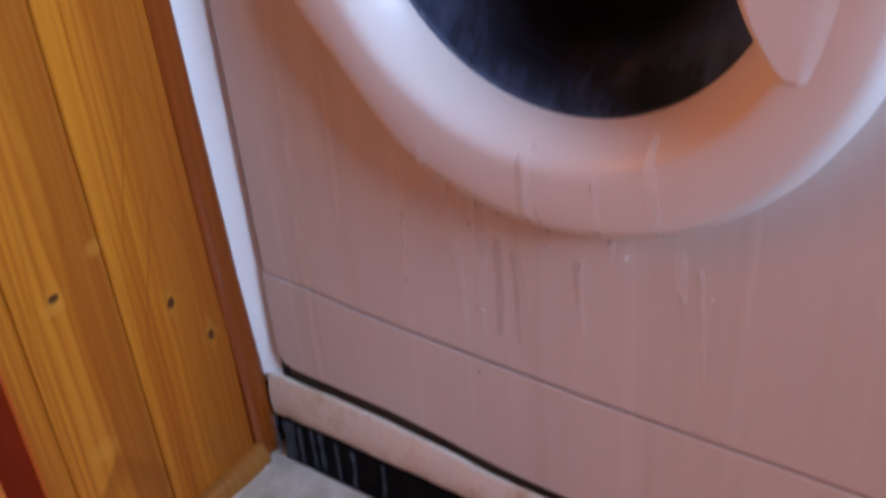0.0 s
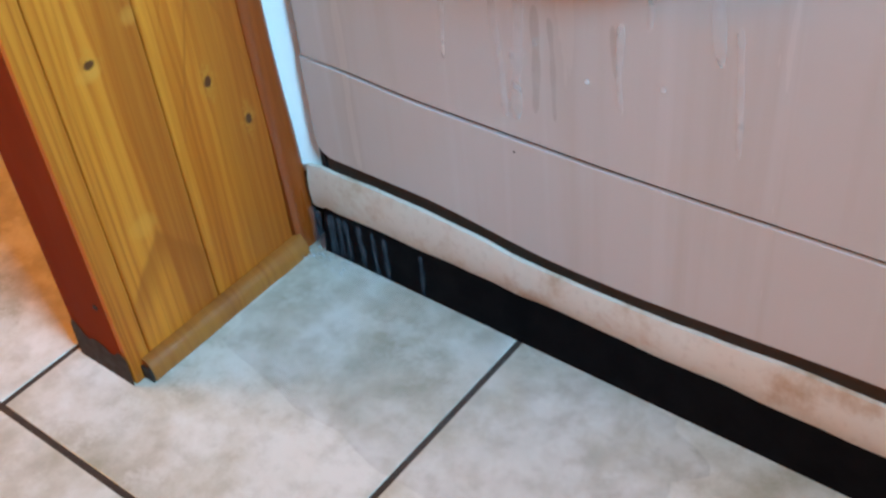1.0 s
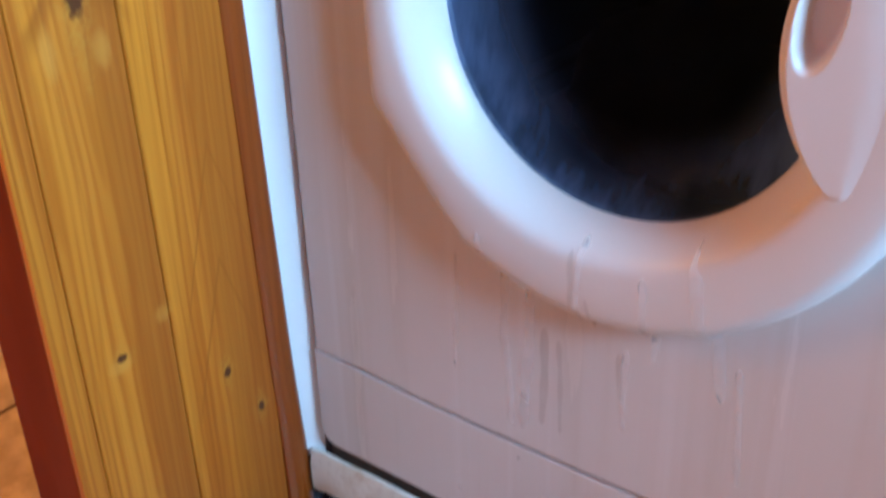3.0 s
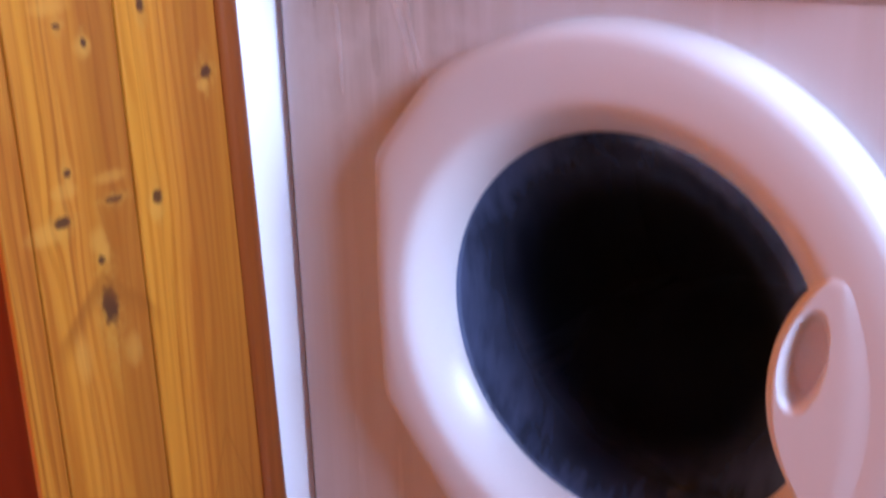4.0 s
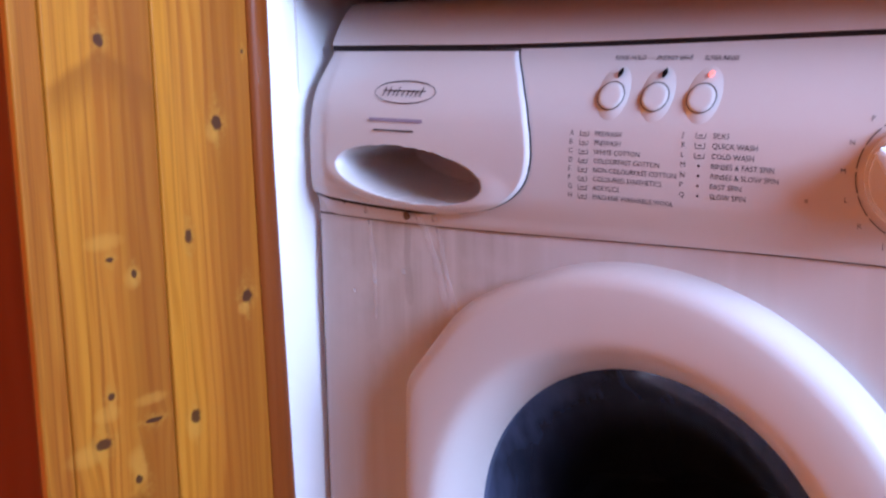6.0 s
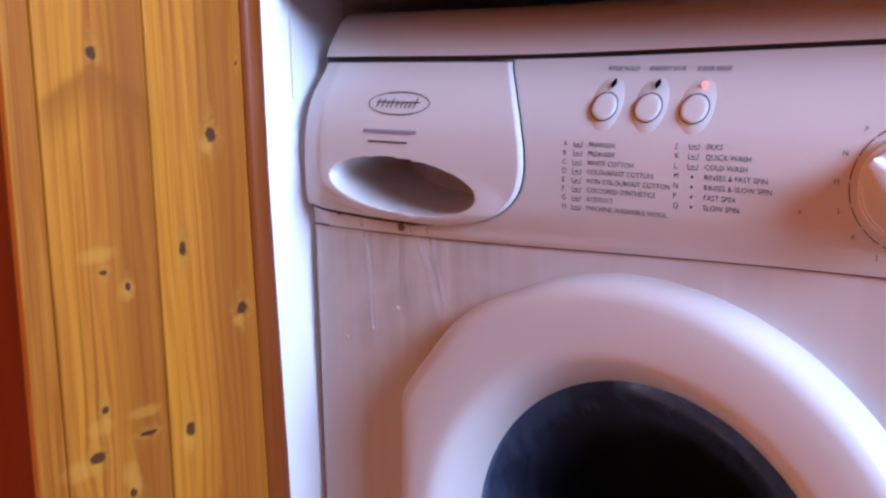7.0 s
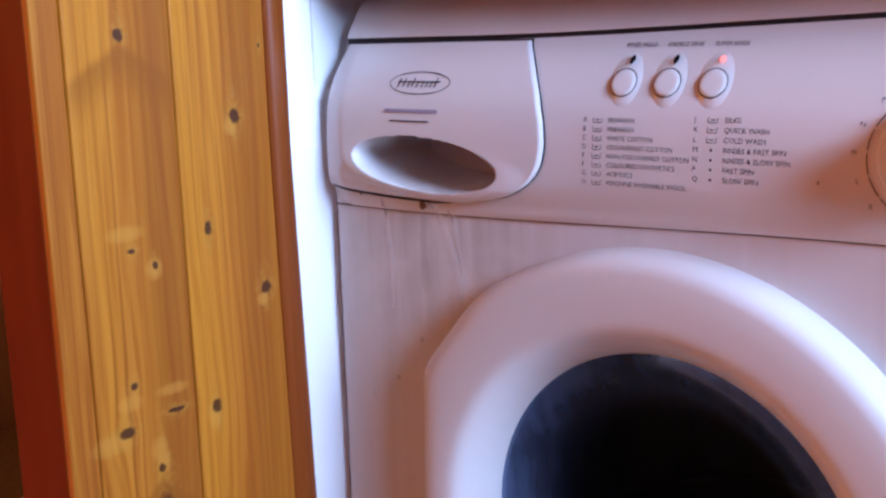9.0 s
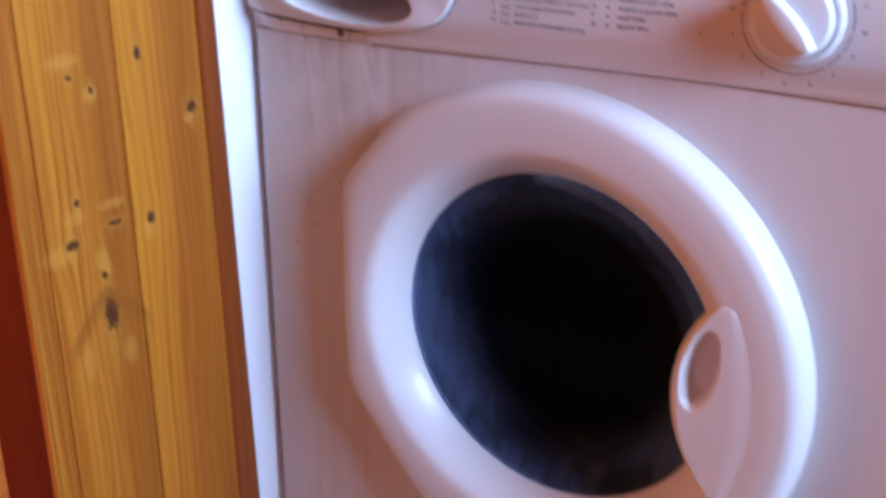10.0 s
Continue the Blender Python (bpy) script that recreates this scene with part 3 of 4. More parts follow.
part("dark_fill", dark_fill, BLACK, washer, "black fill of the dark space below the base strip")

# door: ring, glass bowl, gasket, handle
RING = [(0.1238, 0.011), (R_GLASS, 0.0060), (0.1264, 0.0020), (0.1290, -0.0026), (0.1326, -0.0082), (0.1364, -0.0132), (0.1400, -0.0172), (0.1432, -0.0198), (0.1464, -0.0213), (0.1500, -0.0220), (0.1550, -0.0223), (0.1650, -0.0225), (0.1780, -0.0225), (0.1826, -0.0215), (0.1862, -0.0188), (0.1886, -0.0148), (0.1899, -0.0092), (R_OUT, -0.0020), (R_OUT, 0.004)]


def rim_radius(a):
    """The door's outline: round, with a straight hinge side and two flats beside it."""
    c = -math.cos(a)
    sides = [R_OUT + 0.0085 * smooth(c, 0.35, 0.85)]
    if c > 0.3:
        sides.append(CHORD / c)
    for way, far in ((140, 0.1935), (220, 0.1825)):
        k = math.cos(a - radians(way))
        if k > 0.3:
            sides.append(far / k)
    return -math.log(sum(math.exp(-700 * r) for r in sides)) / 700


def ring_at(u, v):
    a = 2 * math.pi * u
    r, y = RING[round(v * (len(RING) - 1))]
    if r > 0.150:
        r = 0.150 + (r - 0.150) * (rim_radius(a) - 0.150) / (R_OUT - 0.150)
    return (DC[0] + r * math.cos(a), y, DC[1] + r * math.sin(a))


ring = sheet(288, len(RING), ring_at, closed=True)
bmesh.ops.recalc_face_normals(ring, faces=ring.faces[:])
door = part("door", ring, DOOR_WHITE, washer, "round white plastic door ring with a flat hinge side")
bowl = lathe([(0.0005, 0.046), (0.030, 0.0456), (0.055, 0.0436), (0.076, 0.0390), (0.092, 0.0325), (0.104, 0.0255), (0.113, 0.0182), (0.1195, 0.0120), (0.1246, 0.0072)], *DC, 96)
bmesh.ops.recalc_face_normals(bowl, faces=bowl.faces[:])
glass = part("door_glass", bowl, GLASS, door, "dark round door glass bowl, window reflection painted as blue haze at the rim")
glass.visible_shadow = False


def handle():
    """The lens-shaped grip plate that bridges the door's bevel, with an oval finger hollow."""
    z0, z1, y = -0.0680, 0.0845, -0.0232
    bow = np.polyfit([0.0845, 0.068, 0.0372, 0.010, -0.0153, -0.046, -0.068], [0.1362, 0.1215, 0.1064, 0.1018, 0.1049, 0.1177, 0.1362], 4)

    def at(u, v):
        z = z0 + (z1 - z0) * v
        left = float(np.polyval(bow, z))
        right = max(left + 0.0002, math.sqrt(0.1600 ** 2 - z * z))
        x = left + (right - left) * u
        e = ((x - 0.1217 - 0.15 * (z - 0.027)) / 0.0122) ** 2 + ((z - 0.027) / 0.0305) ** 2
        d = 0.0125 * smooth(1 - e, 0.0, 0.62)
        wide = (right - left) / 0.05
        edge = 0.0050 * (1 - smooth(u * wide, 0.0, 0.13)) ** 2 + 0.0009 * smooth(u, 0.6, 1.0) ** 2 + 0.004 * (1 - smooth(wide, 0.0, 0.4))
        return (DC[0] + x, y + d + edge, DC[1] + z)
    bm = sheet(60, 110, at)
    near = [(at(0, j / 109)) for j in range(110)]
    sheet(2, 110, lambda u, v: near[round(v * 109)] if u == 0 else (near[round(v * 109)][0] + 0.012, 0.004, near[round(v * 109)][2]), bm)
    bmesh.ops.remove_doubles(bm, verts=bm.verts[:], dist=0.0001)
    bmesh.ops.recalc_face_normals(bm, faces=bm.faces[:])
    return bm


part("door_handle", handle(), DOOR_WHITE, door, "white grip with an oval finger hollow")

gasket = lathe([(0.1255, 0.0075), (0.1300, 0.014), (0.1322, 0.036), (0.1365, 0.066), (0.144, 0.088), (0.157, 0.102)], *DC, 72)
bmesh.ops.recalc_face_normals(gasket, faces=gasket.faces[:])
part("gasket", gasket, RUBBER, washer, "grey rubber door gasket")
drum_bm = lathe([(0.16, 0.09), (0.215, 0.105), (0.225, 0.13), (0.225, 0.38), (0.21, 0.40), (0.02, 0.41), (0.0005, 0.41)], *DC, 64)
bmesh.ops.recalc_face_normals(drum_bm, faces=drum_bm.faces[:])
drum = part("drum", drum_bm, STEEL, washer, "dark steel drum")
drum.location = Vector((DC[0], 0, DC[1])) - washer.location
for v in drum.data.vertices:
    v.co -= Vector((DC[0], 0, DC[1]))


def lifter():
    return sheet(12, 6, lambda u, v: (0.225 * math.cos(0) - 0.05 * math.sin(math.pi * v), 0.13 + 0.24 * u, 0.03 * (v - 0.5)))


for k in range(3):
    bm = lifter()
    bmesh.ops.rotate(bm, verts=bm.verts[:], cent=(0, 0, 0), matrix=Matrix.Rotation(2.1 * k + 0.4, 3, "Y"))
    bmesh.ops.recalc_face_normals(bm, faces=bm.faces[:])
    part("lifter", bm, STEEL, drum)
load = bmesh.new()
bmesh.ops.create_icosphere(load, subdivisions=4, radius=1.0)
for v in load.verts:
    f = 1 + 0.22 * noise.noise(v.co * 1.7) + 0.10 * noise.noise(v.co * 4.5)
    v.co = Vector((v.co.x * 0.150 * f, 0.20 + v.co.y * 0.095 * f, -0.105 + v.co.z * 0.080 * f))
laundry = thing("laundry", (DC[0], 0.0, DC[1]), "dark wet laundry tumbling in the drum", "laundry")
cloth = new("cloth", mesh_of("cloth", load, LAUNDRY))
cloth.parent = laundry


# console, lid, drawer
PROF = [(0.7115, -0.0022), (0.7128, -0.0032), (0.7150, -0.0036), (0.7200, -0.0044), (0.7255, -0.0062), (0.7320, -0.0078), (0.7400, -0.0084), (0.7560, -0.0084), (0.7720, -0.0075), (0.7860, -0.0052), (0.8000, 0.0003), (0.8120, 0.0072), (0.8255, 0.0165), (0.8400, 0.0268)]


def rise(x):
    """How much higher the top edge lies along the machine."""
    return 0.0085 * smooth(x, 0.12, 0.52)


def face(x, z):
    """How far back the console's front lies."""
    return sum(along(PROF, z + d) for d in (-0.005, -0.0025, 0.0, 0.0025, 0.005) if z > 0.735 or d == 0) / (5 if z > 0.735 else 1) + 0.0052 * (1 - smooth(x, -0.004, 0.022)) + 0.0052 * (1 - smooth(W - x, -0.004, 0.022))


EX, EZ, EA, EB = 0.0945, 0.7455, 0.0635, 0.0178


def behind(x, z):
    """Room behind the drawer's finger hollow."""
    e = ((x - EX) / EA) ** 2 + (((z - EZ) + 0.06 * (x - EX)) / EB) ** 2
    return 0.080 * (1 - smooth(e, 1.05, 1.35))


def console():
    zs = np.linspace(0.7115, 0.8255, 44)

    def at(u, v):
        z = zs[round(v * 43)]
        x = 0.0005 + (W - 0.001) * u
        x += 0.0056 * smooth(z, 0.795, 0.8245) * (1 - smooth(x, 0.0, 0.03))
        z2 = z + 0.0095 * smooth(x, 0.05, 0.42) * (0.8255 - z) / 0.114 + rise(x) * smooth(z, 0.775, 0.8255)
        return (x, face(x, z if z < 0.735 else z2) + 0.0012 + behind(x, z2), z2)
    bm = sheet(120, 44, at)
    rows = [at(0, v / 43) for v in range(44)]
    sheet(2, 44, lambda u, v: (rows[round(v * 43)][0], rows[round(v * 43)][1] if u == 0 else 0.06, rows[round(v * 43)][2]), bm)
    sheet(2, 60, lambda u, v: (0.0005 + (W - 0.001) * v, face(W * v, 0.7115) + 0.0012 if u == 0 else 0.05, 0.7115 + 0.0095 * smooth(0.0005 + (W - 0.001) * v, 0.05, 0.42)), bm)
    bmesh.ops.remove_doubles(bm, verts=bm.verts[:], dist=0.0001)
    bmesh.ops.recalc_face_normals(bm, faces=bm.faces[:])
    return bm


part("console_gap", sheet(2, 90, lambda u, v: (0.003 + (W - 0.006) * v, -0.0008, 0.7108 + 0.0014 * u + 0.0095 * smooth(0.003 + (W - 0.006) * v, 0.05, 0.42))), BROWN_GAP, washer)
part("console", console(), PLASTIC, washer, "white plastic control panel with printed programmes")
LID = [(0.0240, 0.8275), (0.0195, 0.8285), (0.0215, 0.8330), (0.0280, 0.8430), (0.0340, 0.8510), (0.0400, 0.8560), (0.0500, 0.8585), (0.56, 0.8590)]
lid = sheet(8, 30, lambda u, v: (0.0005 + (W - 0.001) * v, LID[round(u * 7)][0] + (0.7 * rise(W * v) if u < 0.95 else 0), LID[round(u * 7)][1] + rise(W * v)))
sheet(2, 8, lambda u, v: (0.0005, LID[round(v * 7)][0] + 0.0001, LID[round(v * 7)][1] if u == 0 else 0.8275), lid)
bmesh.ops.recalc_face_normals(lid, faces=lid.faces[:])
part("lid", lid, PLASTIC, washer, "white plastic top edge of the machine")
part("lid_gap", sheet(2, 30, lambda u, v: (0.0002 + (W - 0.0004) * v, 0.0205 + 0.7 * rise(W * v), 0.8235 + 0.0055 * u + rise(W * v))), GAP, washer)

DRAWER_R = [(0.7205, 0.1005), (0.7212, 0.1265), (0.7235, 0.1465), (0.7275, 0.1615), (0.7335, 0.175), (0.741, 0.185), (0.75, 0.191), (0.762, 0.1935), (0.776, 0.192), (0.792, 0.187), (0.808, 0.1785), (0.8245, 0.1675)]


def drawer_edge(z):
    """The round edge of the soap drawer, smoothed."""
    w = min(0.004, z - 0.7205)
    return sum(along(DRAWER_R, z + w * k / 3) for k in range(-3, 4)) / 7


def drawer_front(grow=0.0, lift=0.0):
    """The soap drawer's face: straight on its own edge, round on the other, with an oval finger hollow."""
    def at(u, v):
        z = 0.7205 - grow + (0.8245 + grow - 0.7205 + grow) * v
        x = -0.0002 + 0.0042 * smooth(z, 0.795, 0.8245) * (1 - u) + (drawer_edge(max(0.7205, min(0.8245, z))) + grow + 0.0002) * u
        z2 = z + (0.0045 * (1 - u) ** 2) * (1 - smooth(z, 0.722, 0.745))
        y = face(x, z2) - 0.0015 - lift
        if grow:
            y += behind(x, z2)
        else:
            tilt = (z2 - EZ) + 0.06 * (x - EX)
            e = ((x - EX) / EA) ** 2 + (tilt / EB) ** 2
            if e < 1.9:
                low = smooth(-tilt / EB, -0.9, 0.9)
                steep = 0.07 + 0.42 * low
                y += 0.072 * smooth(1 - e, 0.0, steep) - 0.0022 * low * smooth(1.9 - e, 0, 0.7) * (1 - smooth(1 - e, 0, 0.4))
            y += 0.0022 * smooth(u, 0.988, 1.0) + 0.004 * (1 - smooth(v, 0.0, 0.012))
        return (x, y, z2)
    bm = sheet(150, 110, at) if not grow else sheet(60, 40, at)
    bmesh.ops.recalc_face_normals(bm, faces=bm.faces[:])
    return bm


drawer = part("soap_drawer", drawer_front(), PLASTIC, washer, "white soap drawer with an oval finger hollow, water running out below")
part("drawer_gap", drawer_front(0.0011, -0.0020), GAP, washer)


# ---- print on the console ----
def on_face(me, x, z, proud=0.0006, drawer_too=False):
    for v in me.vertices:
        px, pz, d = x + v.co.x, z + v.co.y, v.co.z
        v.co = (px, face(px, pz) + 0.0012 - proud - (0.0027 if drawer_too else 0) - d, pz)


def print_text(words, x, z, size, material=INK, align="LEFT"):
    cu = bpy.data.curves.new("print", "FONT")
    cu.body, cu.size, cu.align_x, cu.align_y = words, size, align, "CENTER"
    cu.resolution_u = 2
    ob = new("print", cu)
    me = bpy.data.meshes.new_from_object(ob.evaluated_get(bpy.context.evaluated_depsgraph_get()))
    bpy.data.objects.remove(ob)
    me.materials.clear()
    me.materials.append(material)
    on_face(me, x, z)
    return part("printed_text", me, None, washer)


def flat(shapes, x, z, material, name, drawer_too=False, parent=None):
    """Thin ink shapes, lists of (x, z) outlines about a point of the console."""
    bm = bmesh.new()
    for outline in shapes:
        f = bm.faces.new([bm.verts.new((a, b, 0)) for a, b in outline])
    me = mesh_of(name, bm, material, False)
    on_face(me, x, z, drawer_too=drawer_too)
    return part(name, me, None, parent or washer)


def bar(x0, x1, z0, z1, n=6):
    return [[(x0 + (x1 - x0) * i / n, z0), (x0 + (x1 - x0) * (i + 1) / n, z0), (x0 + (x1 - x0) * (i + 1) / n, z1), (x0 + (x1 - x0) * i / n, z1)] for i in range(n)]


def oval_line(a, b, w, n=48, a0=0.0, a1=360.0):
    out = []
    for i in range(n):
        p, q = (radians(a0 + (a1 - a0) * k / n) for k in (i, i + 1))
        out.append([(a * math.cos(p), b * math.sin(p)), (a * math.cos(q), b * math.sin(q)), ((a - w) * math.cos(q), (b - w) * math.sin(q)), ((a - w) * math.cos(p), (b - w) * math.sin(p))])
    return out


PROGRAMMES = (("A", "PREWASH"), ("B", "PREWASH"), ("C", "WHITE COTTON"), ("D", "COLOURFAST COTTON"), ("E", "NON COLOURFAST COTTON"), ("F", "COLOURED SYNTHETICS"), ("G", "ACRYLICS"), ("H", "MACHINE WASHABLE WOOL"))
MORE = (("J", "SILKS"), ("K", "QUICK WASH"), ("L", "COLD WASH"), ("M", "RINSES & FAST SPIN"), ("N", "RINSES & SLOW SPIN"), ("P", "FAST SPIN"), ("Q", "SLOW SPIN"))
TUB = bar(-0.0030, -0.0026, -0.0012, 0.0014, 1) + bar(0.0026, 0.0030, -0.0012, 0.0014, 1) + bar(-0.0028, 0.0028, -0.0016, -0.0012, 2) + bar(-0.0012, 0.0012, -0.0002, 0.0004, 1)
for i, (a, b) in enumerate(PROGRAMMES):
    z = 0.7785 - 0.00515 * i
    print_text(a, 0.2205, z, 0.0042)
    flat(TUB, 0.2305, z, INK, "printed_symbol")
    print_text(b, 0.2375, z, 0.0039)
for i, (a, b) in enumerate(MORE):
    z = 0.7805 - 0.00535 * i
    print_text(a, 0.2925, z, 0.0042)
    flat(TUB if i < 3 else [[(0.0008 * math.cos(k), 0.0008 * math.sin(k)) for k in np.linspace(0, 5.5, 8)]], 0.3035, z, INK, "printed_symbol")
    print_text(b, 0.3105, z, 0.0041)
print_text("x", 0.3625, 0.751, 0.004)

# maker's oval and the small print on the drawer, as plain shapes
flat(oval_line(0.0268, 0.0074, 0.0006), 0.0888, 0.7986, INK, "maker_oval", True, drawer)
flat(bar(-0.0185, 0.0190, 0.0004, 0.0011) + [[(a, -0.0028), (a + 0.0009, -0.0028), (a + 0.0028, b), (a + 0.0019, b)] for a, b in ((-0.0185, 0.003), (-0.0140, 0.003), (-0.0098, 0.0014), (-0.0062, 0.0032), (-0.0018, 0.0012), (0.0025, 0.0014), (0.0062, 0.0014), (0.0098, 0.0014), (0.0140, 0.0034))], 0.0880, 0.7986, INK, "maker_mark", True, drawer)
flat(bar(-0.0235, 0.0235, -0.0011, 0.0011), 0.0851, 0.7806, INK_BLUE, "maker_mark", True, drawer)
flat(bar(-0.0175, 0.0175, -0.0005, 0.0005), 0.0840, 0.7738, INK, "maker_mark", True, drawer)


# ---- push buttons with lamps ----
def dome(cx, cz, rx, rz, high, steps=40, rows=10, power=2.0, sink=0.0):
    def at(u, v):
        a = 2 * math.pi * u
        r = max(v, 0.004)
        x, z = cx + rx * r * math.cos(a), cz + rz * r * math.sin(a)
        return (x, face(x, z) + 0.0012 + sink - high * (1 - r ** power), z)
    bm = sheet(steps, rows, at, closed=True)
    bmesh.ops.recalc_face_normals(bm, faces=bm.faces[:])
    return bm


for x, name, lit in ((0.2440, "RINSE HOLD", False), (0.2720, "ENERGY SAVE", False), (0.3001, "SUPER RINSE", True)):
    surround = part("button_surround", dome(x + 0.0005, 0.8012, 0.0104, 0.0152, 0.0016, power=2.4), PLASTIC, washer, "oval white button surround")
    part("button_gap", dome(x, 0.7998, 0.0089, 0.0081, 0.0004, power=8, sink=-0.0014), BROWN_GAP, surround)
    part("button", dome(x, 0.7998, 0.0086, 0.0078, 0.0014, power=8, sink=-0.0012), PLASTIC, surround, "round white push button")
    leaf = [(0.0028 * math.sin(math.pi * t) * s + 0.0012 * (t - 0.5), -0.0035 + 0.007 * t) for s, ts in ((1, np.linspace(0, 1, 9)), (-1, np.linspace(1, 0, 9)[1:-1])) for t in ts]
    bm = bmesh.new()
    bm.faces.new([bm.verts.new((a * 0.62, b * (0.5 if lit else 0.85), 0)) for a, b in leaf])
    me = mesh_of("lamp", bm, RED_LED if lit else BLACK, False)
    on_face(me, x + 0.0026, 0.8126, 0.0026)
    part("indicator_lamp", me, None, surround, "lit red indicator lamp" if lit else "unlit dark indicator lamp")
    print_text(name, x + 0.0045, 0.8206, 0.0036, INK, "CENTER")

# ---- programme dial ----
KX, KZ = 0.4185, 0.7655
for a0 in range(0, 360, 22):
    flat(oval_line(0.0315, 0.0315, 0.0006, 5, a0 + 1.5, a0 + 20.5), KX, KZ, INK, "dial_mark")
for k, letter in enumerate("QPNMLKJHGFEDCBA"):
    a = radians(112 + 22 * k)
    print_text(letter, KX + 0.0375 * math.cos(a), KZ + 0.0375 * math.sin(a), 0.0038, INK, "CENTER")
KY = face(KX, KZ) + 0.001
base = lathe([(0.0265, KY + 0.004), (0.0265, KY - 0.002), (0.0255, KY - 0.0038), (0.0235, KY - 0.0042), (0.0225, KY - 0.003), (0.0220, KY - 0.001)], KX, KZ, 64)
bmesh.ops.recalc_face_normals(base, faces=base.faces[:])
dial = part("dial", base, PLASTIC, washer, "white round programme dial with a raised grip")
cap = lathe([(0.0222, KY - 0.001), (0.0222, KY - 0.008), (0.0210, KY - 0.0105), (0.018, KY - 0.0112), (0.0003, KY - 0.0112)], KX, KZ, 64)
bmesh.ops.recalc_face_normals(cap, faces=cap.faces[:])
part("knob", cap, PLASTIC, dial)
G = [(-0.0205, 0.0022), (-0.010, 0.0046), (0.0, 0.0052), (0.010, 0.0046), (0.0205, 0.0022)]
outline = [(a, b) for a, b in G] + [(a, -b) for a, b in G[::-1]]
grip = slab(outline, -0.0115, 0.002, 0.0016, 3)
bmesh.ops.rotate(grip, verts=grip.verts[:], cent=(0, 0, 0), matrix=Matrix.Rotation(radians(45), 3, "Y"))
bmesh.ops.translate(grip, verts=grip.verts[:], vec=(KX, KY - 0.0105, KZ))
part("grip", grip, PLASTIC, dial, "raised diagonal grip")

# specks of rust and dirt under the drawer
for x, z, r in ((0.0905, 0.7175, 0.0032), (0.030, 0.7245, 0.0020), (0.0335, 0.7215, 0.0013), (0.047, 0.7235, 0.0012), (0.054, 0.7225, 0.0010), (0.204, 0.176, 0.0012)):
    bm = bmesh.new()
    bm.faces.new([bm.verts.new((x + r * (0.7 + 0.5 * random.random()) * math.cos(a), (along(PROF, z) - 0.0009) if z > 0.7 else -0.0004, z + r * (0.6 + 0.4 * random.random()) * math.sin(a))) for a in np.linspace(0, 5.8, 12)])
    part("rust_speck", bm, RUST if r > 0.003 else GRIME, washer)


# ---- running water ----
def front_y(x, z):
    """The outer skin of the machine's front at x, z."""
    r = math.hypot(x - DC[0], z - DC[1])
    if z > 0.7115:
        return face(x, z) + 0.0012
    if R_GLASS < r < R_OUT:
        return min(0.0, along(sorted((a, b) for a, b in RING[1:]), r))
    return 0.0


def run_of_water(points, width, name="water_run", label="thin clear run of soapy water down the white front"):
    """A flat-backed ribbon of water that follows the front from point to point (x, z)."""
    width *= 2.2
    pts = []
    for (a, b), (c, d) in zip(points, points[1:]):
        n = max(3, int(math.hypot(c - a, d - b) / 0.004))
        pts += [(a + (c - a) * i / n, b + (d - b) * i / n) for i in range(n)]
    pts.append(points[-1])
    x0, z0 = points[0]
    y0 = front_y(x0, z0)

    def at(u, v):
        k = round(u * (len(pts) - 1))
        x, z = pts[k]
        wob = 0.0012 * noise.noise((x0 * 90, z * 24, 2.0))
        w = width * (0.55 + 0.6 * abs(noise.noise((x0 * 50, z * 30, 5.0)))) * (0.35 + 0.65 * smooth(min(u, 1 - u), 0, 0.06))
        s = 2 * v - 1
        return (x + wob + w * s - x0, front_y(x, z) - 0.0004 - 0.03 * width * (1 - s * s) - y0, z - z0)
    bm = sheet(len(pts), 7, at)
    bmesh.ops.recalc_face_normals(bm, faces=bm.faces[:])
    ob = solid(name, bm, WATER, label, "water", "runs of leaking water")
    ob.location = (x0, y0, z0)
    return ob


RUNS = [run_of_water(p, w) for p, w in (
    ([(0.098, 0.7205), (0.103, 0.705), (0.112, 0.685), (0.120, 0.655)], 0.0024),
    ([(0.113, 0.7200), (0.118, 0.690), (0.128, 0.655)], 0.0014),
    ([(0.052, 0.7200), (0.055, 0.690), (0.057, 0.640)], 0.0012),
    ([(0.193, 0.335), (0.192, 0.281), (0.197, 0.245), (0.199, 0.205)], 0.0021),
    ([(0.213, 0.325), (0.213, 0.292), (0.210, 0.255), (0.208, 0.205)], 0.0024),
    ([(0.186, 0.366), (0.189, 0.327)], 0.0018),
    ([(0.263, 0.382), (0.262, 0.345), (0.263, 0.312)], 0.0017),
    ([(0.306, 0.372), (0.308, 0.340), (0.305, 0.300)], 0.0017),
    ([(0.336, 0.402), (0.342, 0.355), (0.349, 0.318), (0.352, 0.290)], 0.0026),
    ([(0.362, 0.318), (0.365, 0.280), (0.368, 0.232)], 0.0015),
    ([(0.287, 0.301), (0.286, 0.262), (0.288, 0.238)], 0.0015),
    ([(0.150, 0.330), (0.151, 0.300), (0.148, 0.235)], 0.0012))]

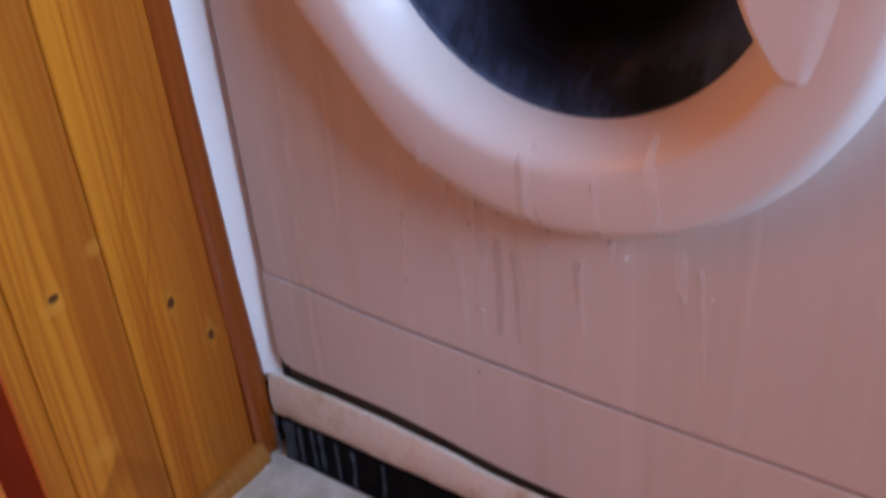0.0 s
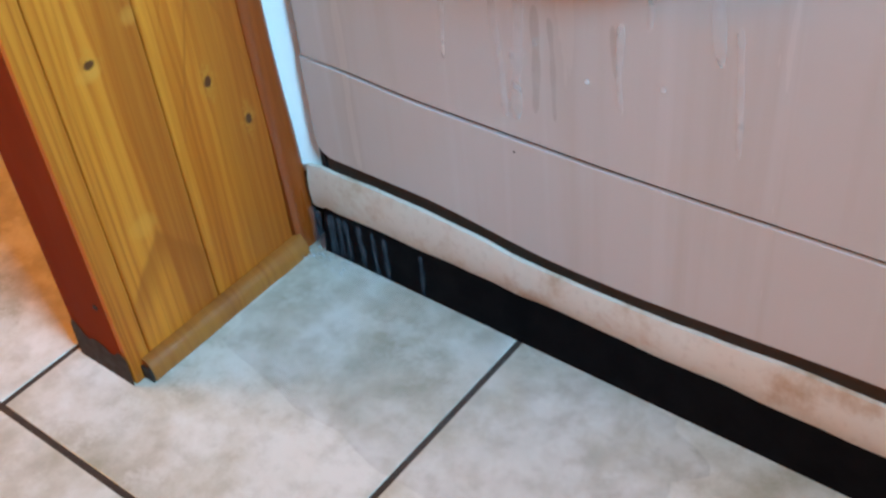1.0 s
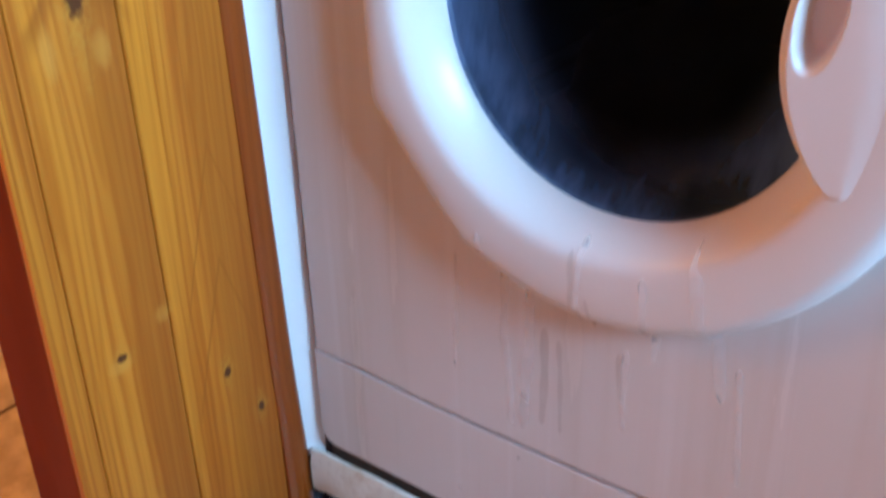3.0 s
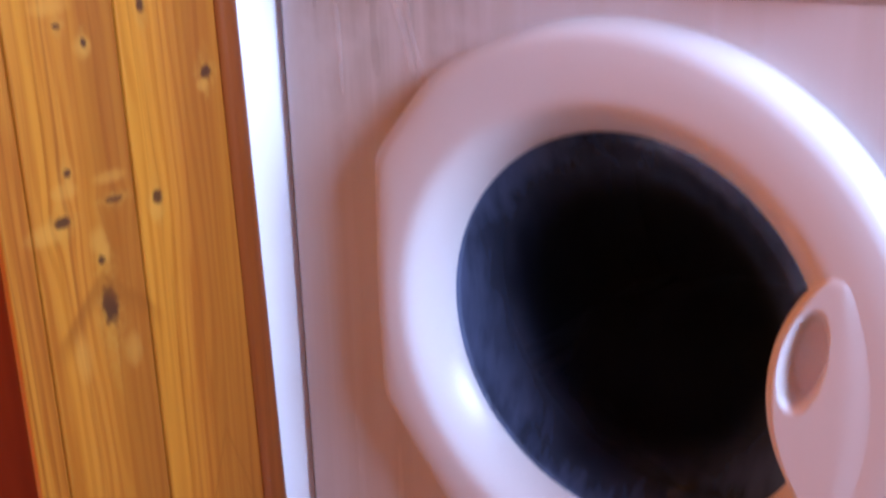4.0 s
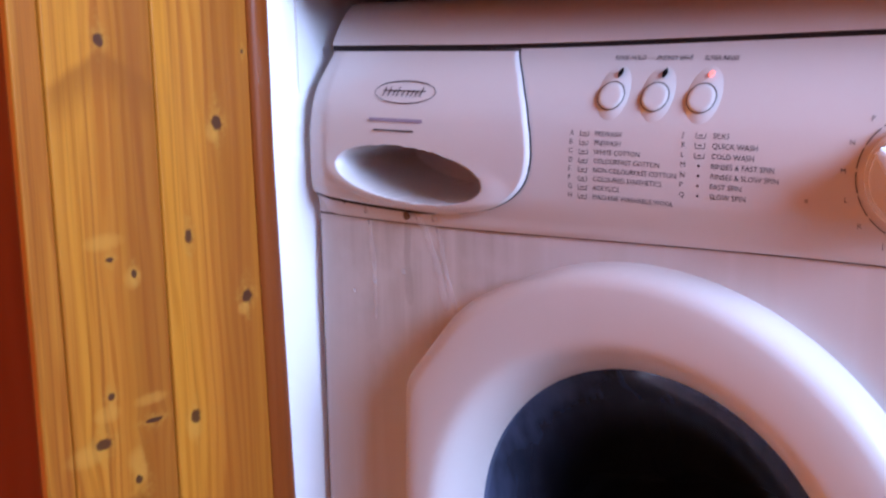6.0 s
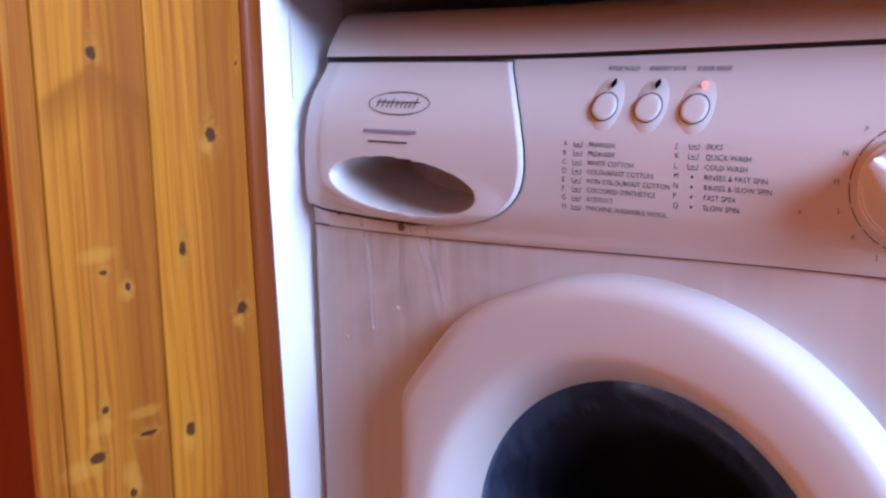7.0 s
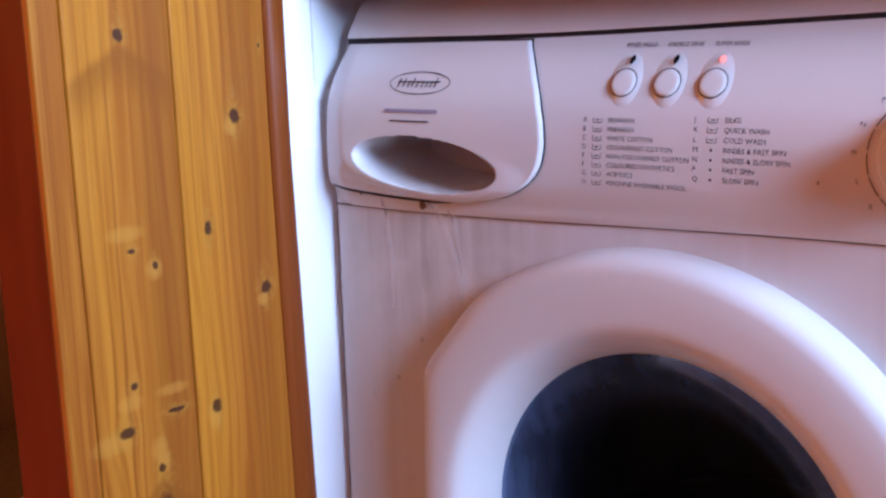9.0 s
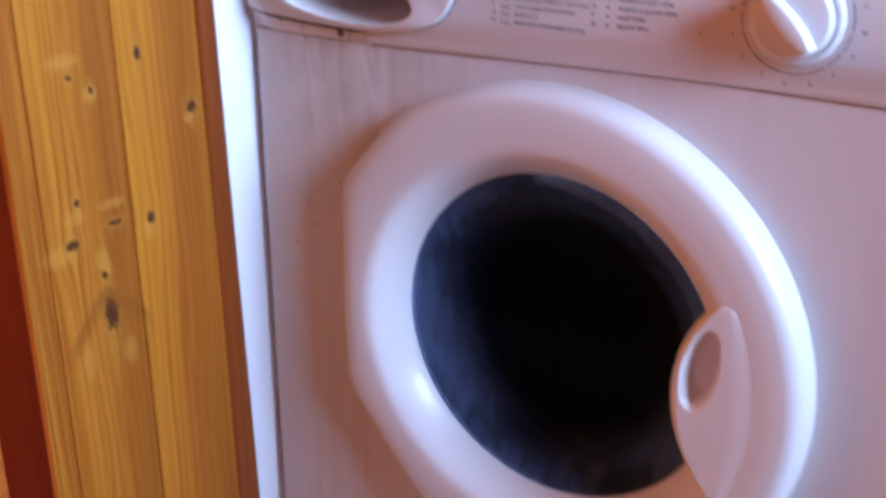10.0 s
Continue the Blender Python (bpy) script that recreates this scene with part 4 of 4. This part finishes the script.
# brown stains of old runs on the ring and the front
for points, width in (([(0.256, 0.374), (0.257, 0.345), (0.259, 0.318)], 0.0013), ([(0.268, 0.345), (0.272, 0.322)], 0.0010), ([(0.225, 0.296), (0.226, 0.260), (0.223, 0.215)], 0.0020),
                      ([(0.236, 0.290), (0.238, 0.250), (0.239, 0.214)], 0.0012), ([(0.281, 0.297), (0.284, 0.262)], 0.0012), ([(0.088, 0.712), (0.086, 0.690), (0.088, 0.655)], 0.0022)):
    stain = run_of_water(points, width, "dried_run", "")
    stain.data.materials[0] = STAIN
    stain.parent, stain.location = washer, stain.location - washer.location
    for key in ("label", "category", "group"):
        if key in stain:
            del stain[key]


def bead(x, z, r):
    """A drop that slides down the front."""
    bm = bmesh.new()
    bmesh.ops.create_icosphere(bm, subdivisions=2, radius=1.0)
    for v in bm.verts:
        v.co = (v.co.x * r, v.co.y * r * 0.45, v.co.z * r * (1.35 if v.co.z > 0 else 1.0))
    return solid("water_drop", bm, WATER, "clear drop of water sliding down the white front", "water drop", "sliding drops")


# drop, x, from z, to z, seconds late
BEADS = [(bead(x, a, r), x, a, b, t0) for x, a, b, r, t0 in (
    (0.205, 0.300, 0.115, 0.0022, 0.0), (0.226, 0.315, 0.130, 0.0018, 0.0), (0.262, 0.300, 0.110, 0.0020, 0.0), (0.316, 0.310, 0.125, 0.0021, 0.0),
    (0.368, 0.300, 0.120, 0.0016, 0.0), (0.150, 0.290, 0.120, 0.0017, 0.0), (0.057, 0.705, 0.560, 0.0017, 3.8), (0.034, 0.700, 0.540, 0.0015, 3.8), (0.082, 0.705, 0.600, 0.0018, 3.8))]


def strand(x, r):
    """A dribble from the base strip to the floor."""
    pts = [(0.0015 * noise.noise((x * 300, k * 0.7, 0)), 0, 0.046 - 0.046 * k / 8) for k in range(9)]
    return solid("water_dribble", tube(pts, lambda u: 1.7 * r * (0.55 + 0.6 * abs(math.sin(5 * u + x * 300))), 6), DRIBBLE, "clear dribble of water falling from the base strip to the tiles", "water", "dribbles under the machine")


STRANDS = [(strand(x, r), x) for x, r in ((-0.006, 0.0018), (0.004, 0.0012), (0.013, 0.0019), (0.022, 0.0013), (0.034, 0.0011), (0.047, 0.0013), (0.062, 0.0010), (0.078, 0.0012), (0.112, 0.0010))]

# wet film that spreads from the corner over the tiles
film = bmesh.new()
N = 64
rim = []
for k in range(N):
    a = 2 * math.pi * k / N
    r = 1 + 0.28 * noise.noise((math.cos(a) * 1.6, math.sin(a) * 1.6, 3)) + 0.12 * noise.noise((math.cos(a) * 5, math.sin(a) * 5, 8))
    rim.append((max(-0.006, 0.17 + 0.215 * r * math.cos(a)), min(-0.0135, -0.075 + 0.085 * r * math.sin(a))))
low = [film.verts.new((x, y, 0.0001)) for x, y in rim]
top = [film.verts.new((0.17 + (x - 0.17) * 0.975, -0.07 + (y + 0.07) * 0.96, 0.0011)) for x, y in rim]
for k in range(N):
    film.faces.new((low[k], low[(k + 1) % N], top[(k + 1) % N], top[k]))
film.faces.new(top)
bmesh.ops.recalc_face_normals(film, faces=film.faces[:])
solid("puddle", film, FILM, "shallow puddle of leaked water on the tiles", "puddle")

# spray and froth where the dribble meets the corner
spray = bmesh.new()
for k in range(60):
    r = 0.0004 + 0.0008 * random.random() ** 2
    x, y = -0.010 + 0.05 * random.random() ** 2, -0.014 - 0.018 * random.random()
    bmesh.ops.create_icosphere(spray, subdivisions=1, radius=r, matrix=Matrix.Translation((x, y, 0.0011 + r * 0.6)))
solid("froth", spray, FROTH, "small white froth bubbles on the wet tiles in the corner", "froth", kind="stuff")

# ---- floor tiles ----
tile_bm = box(-TILE_SIZE / 2 + JOINT / 2, TILE_SIZE / 2 - JOINT / 2, -TILE_SIZE / 2 + JOINT / 2, TILE_SIZE / 2 - JOINT / 2, -0.008, 0.0, 0.0007, 2)
tile_mesh = mesh_of("tile", tile_bm, TILE)
for i in range(-5, 13):
    for j in range(-6, 3):
        x, y = TX + TILE_SIZE * (i + 0.5), TY + TILE_SIZE * (j + 0.5)
        if ROOM[0] + 0.13 < x < ROOM[1] - 0.13 and ROOM[2] + 0.13 < y < ROOM[3] - 0.13:
            t = new("tile", tile_mesh)
            t.parent, t.location = floor, (x, y, 0)


# ---- moving things ----
def motions():
    steps = [0.5 * k for k in range(21)]
    walk(laundry, [(t, pose(DC[0], 0, DC[1], 0, 10 * math.sin(t * 1.4), 0)) for t in steps])
    for k, ob in enumerate(RUNS):
        x, y, z = ob.location
        walk(ob, [(t, pose(x + 0.0005 * math.sin(2.3 * t + 1.7 * k), y - 0.0001, z + 0.0006 * math.sin(1.1 * t + k))) for t in steps])
    for ob, x, a, b, t0 in BEADS:
        rows = [(t, pose(x + 0.0015 * math.sin(3 * t + x * 90), -0.0004, a + (b - a) * max(0.0, min(1.0, (t - t0) / (2.9 if not t0 else 6.2))) ** 1.3)) for t in steps]
        walk(ob, rows)
    for k, (ob, x) in enumerate(STRANDS):
        walk(ob, [(t, pose(x + 0.002 * math.sin(9 * t + 2.1 * k), -0.0135 - 0.0012 * math.sin(7 * t + k), 0.0, 0, 2.5 * math.sin(6 * t + k), 40 * math.sin(4 * t + k))) for t in (0.25 * j for j in range(41))])


motions()
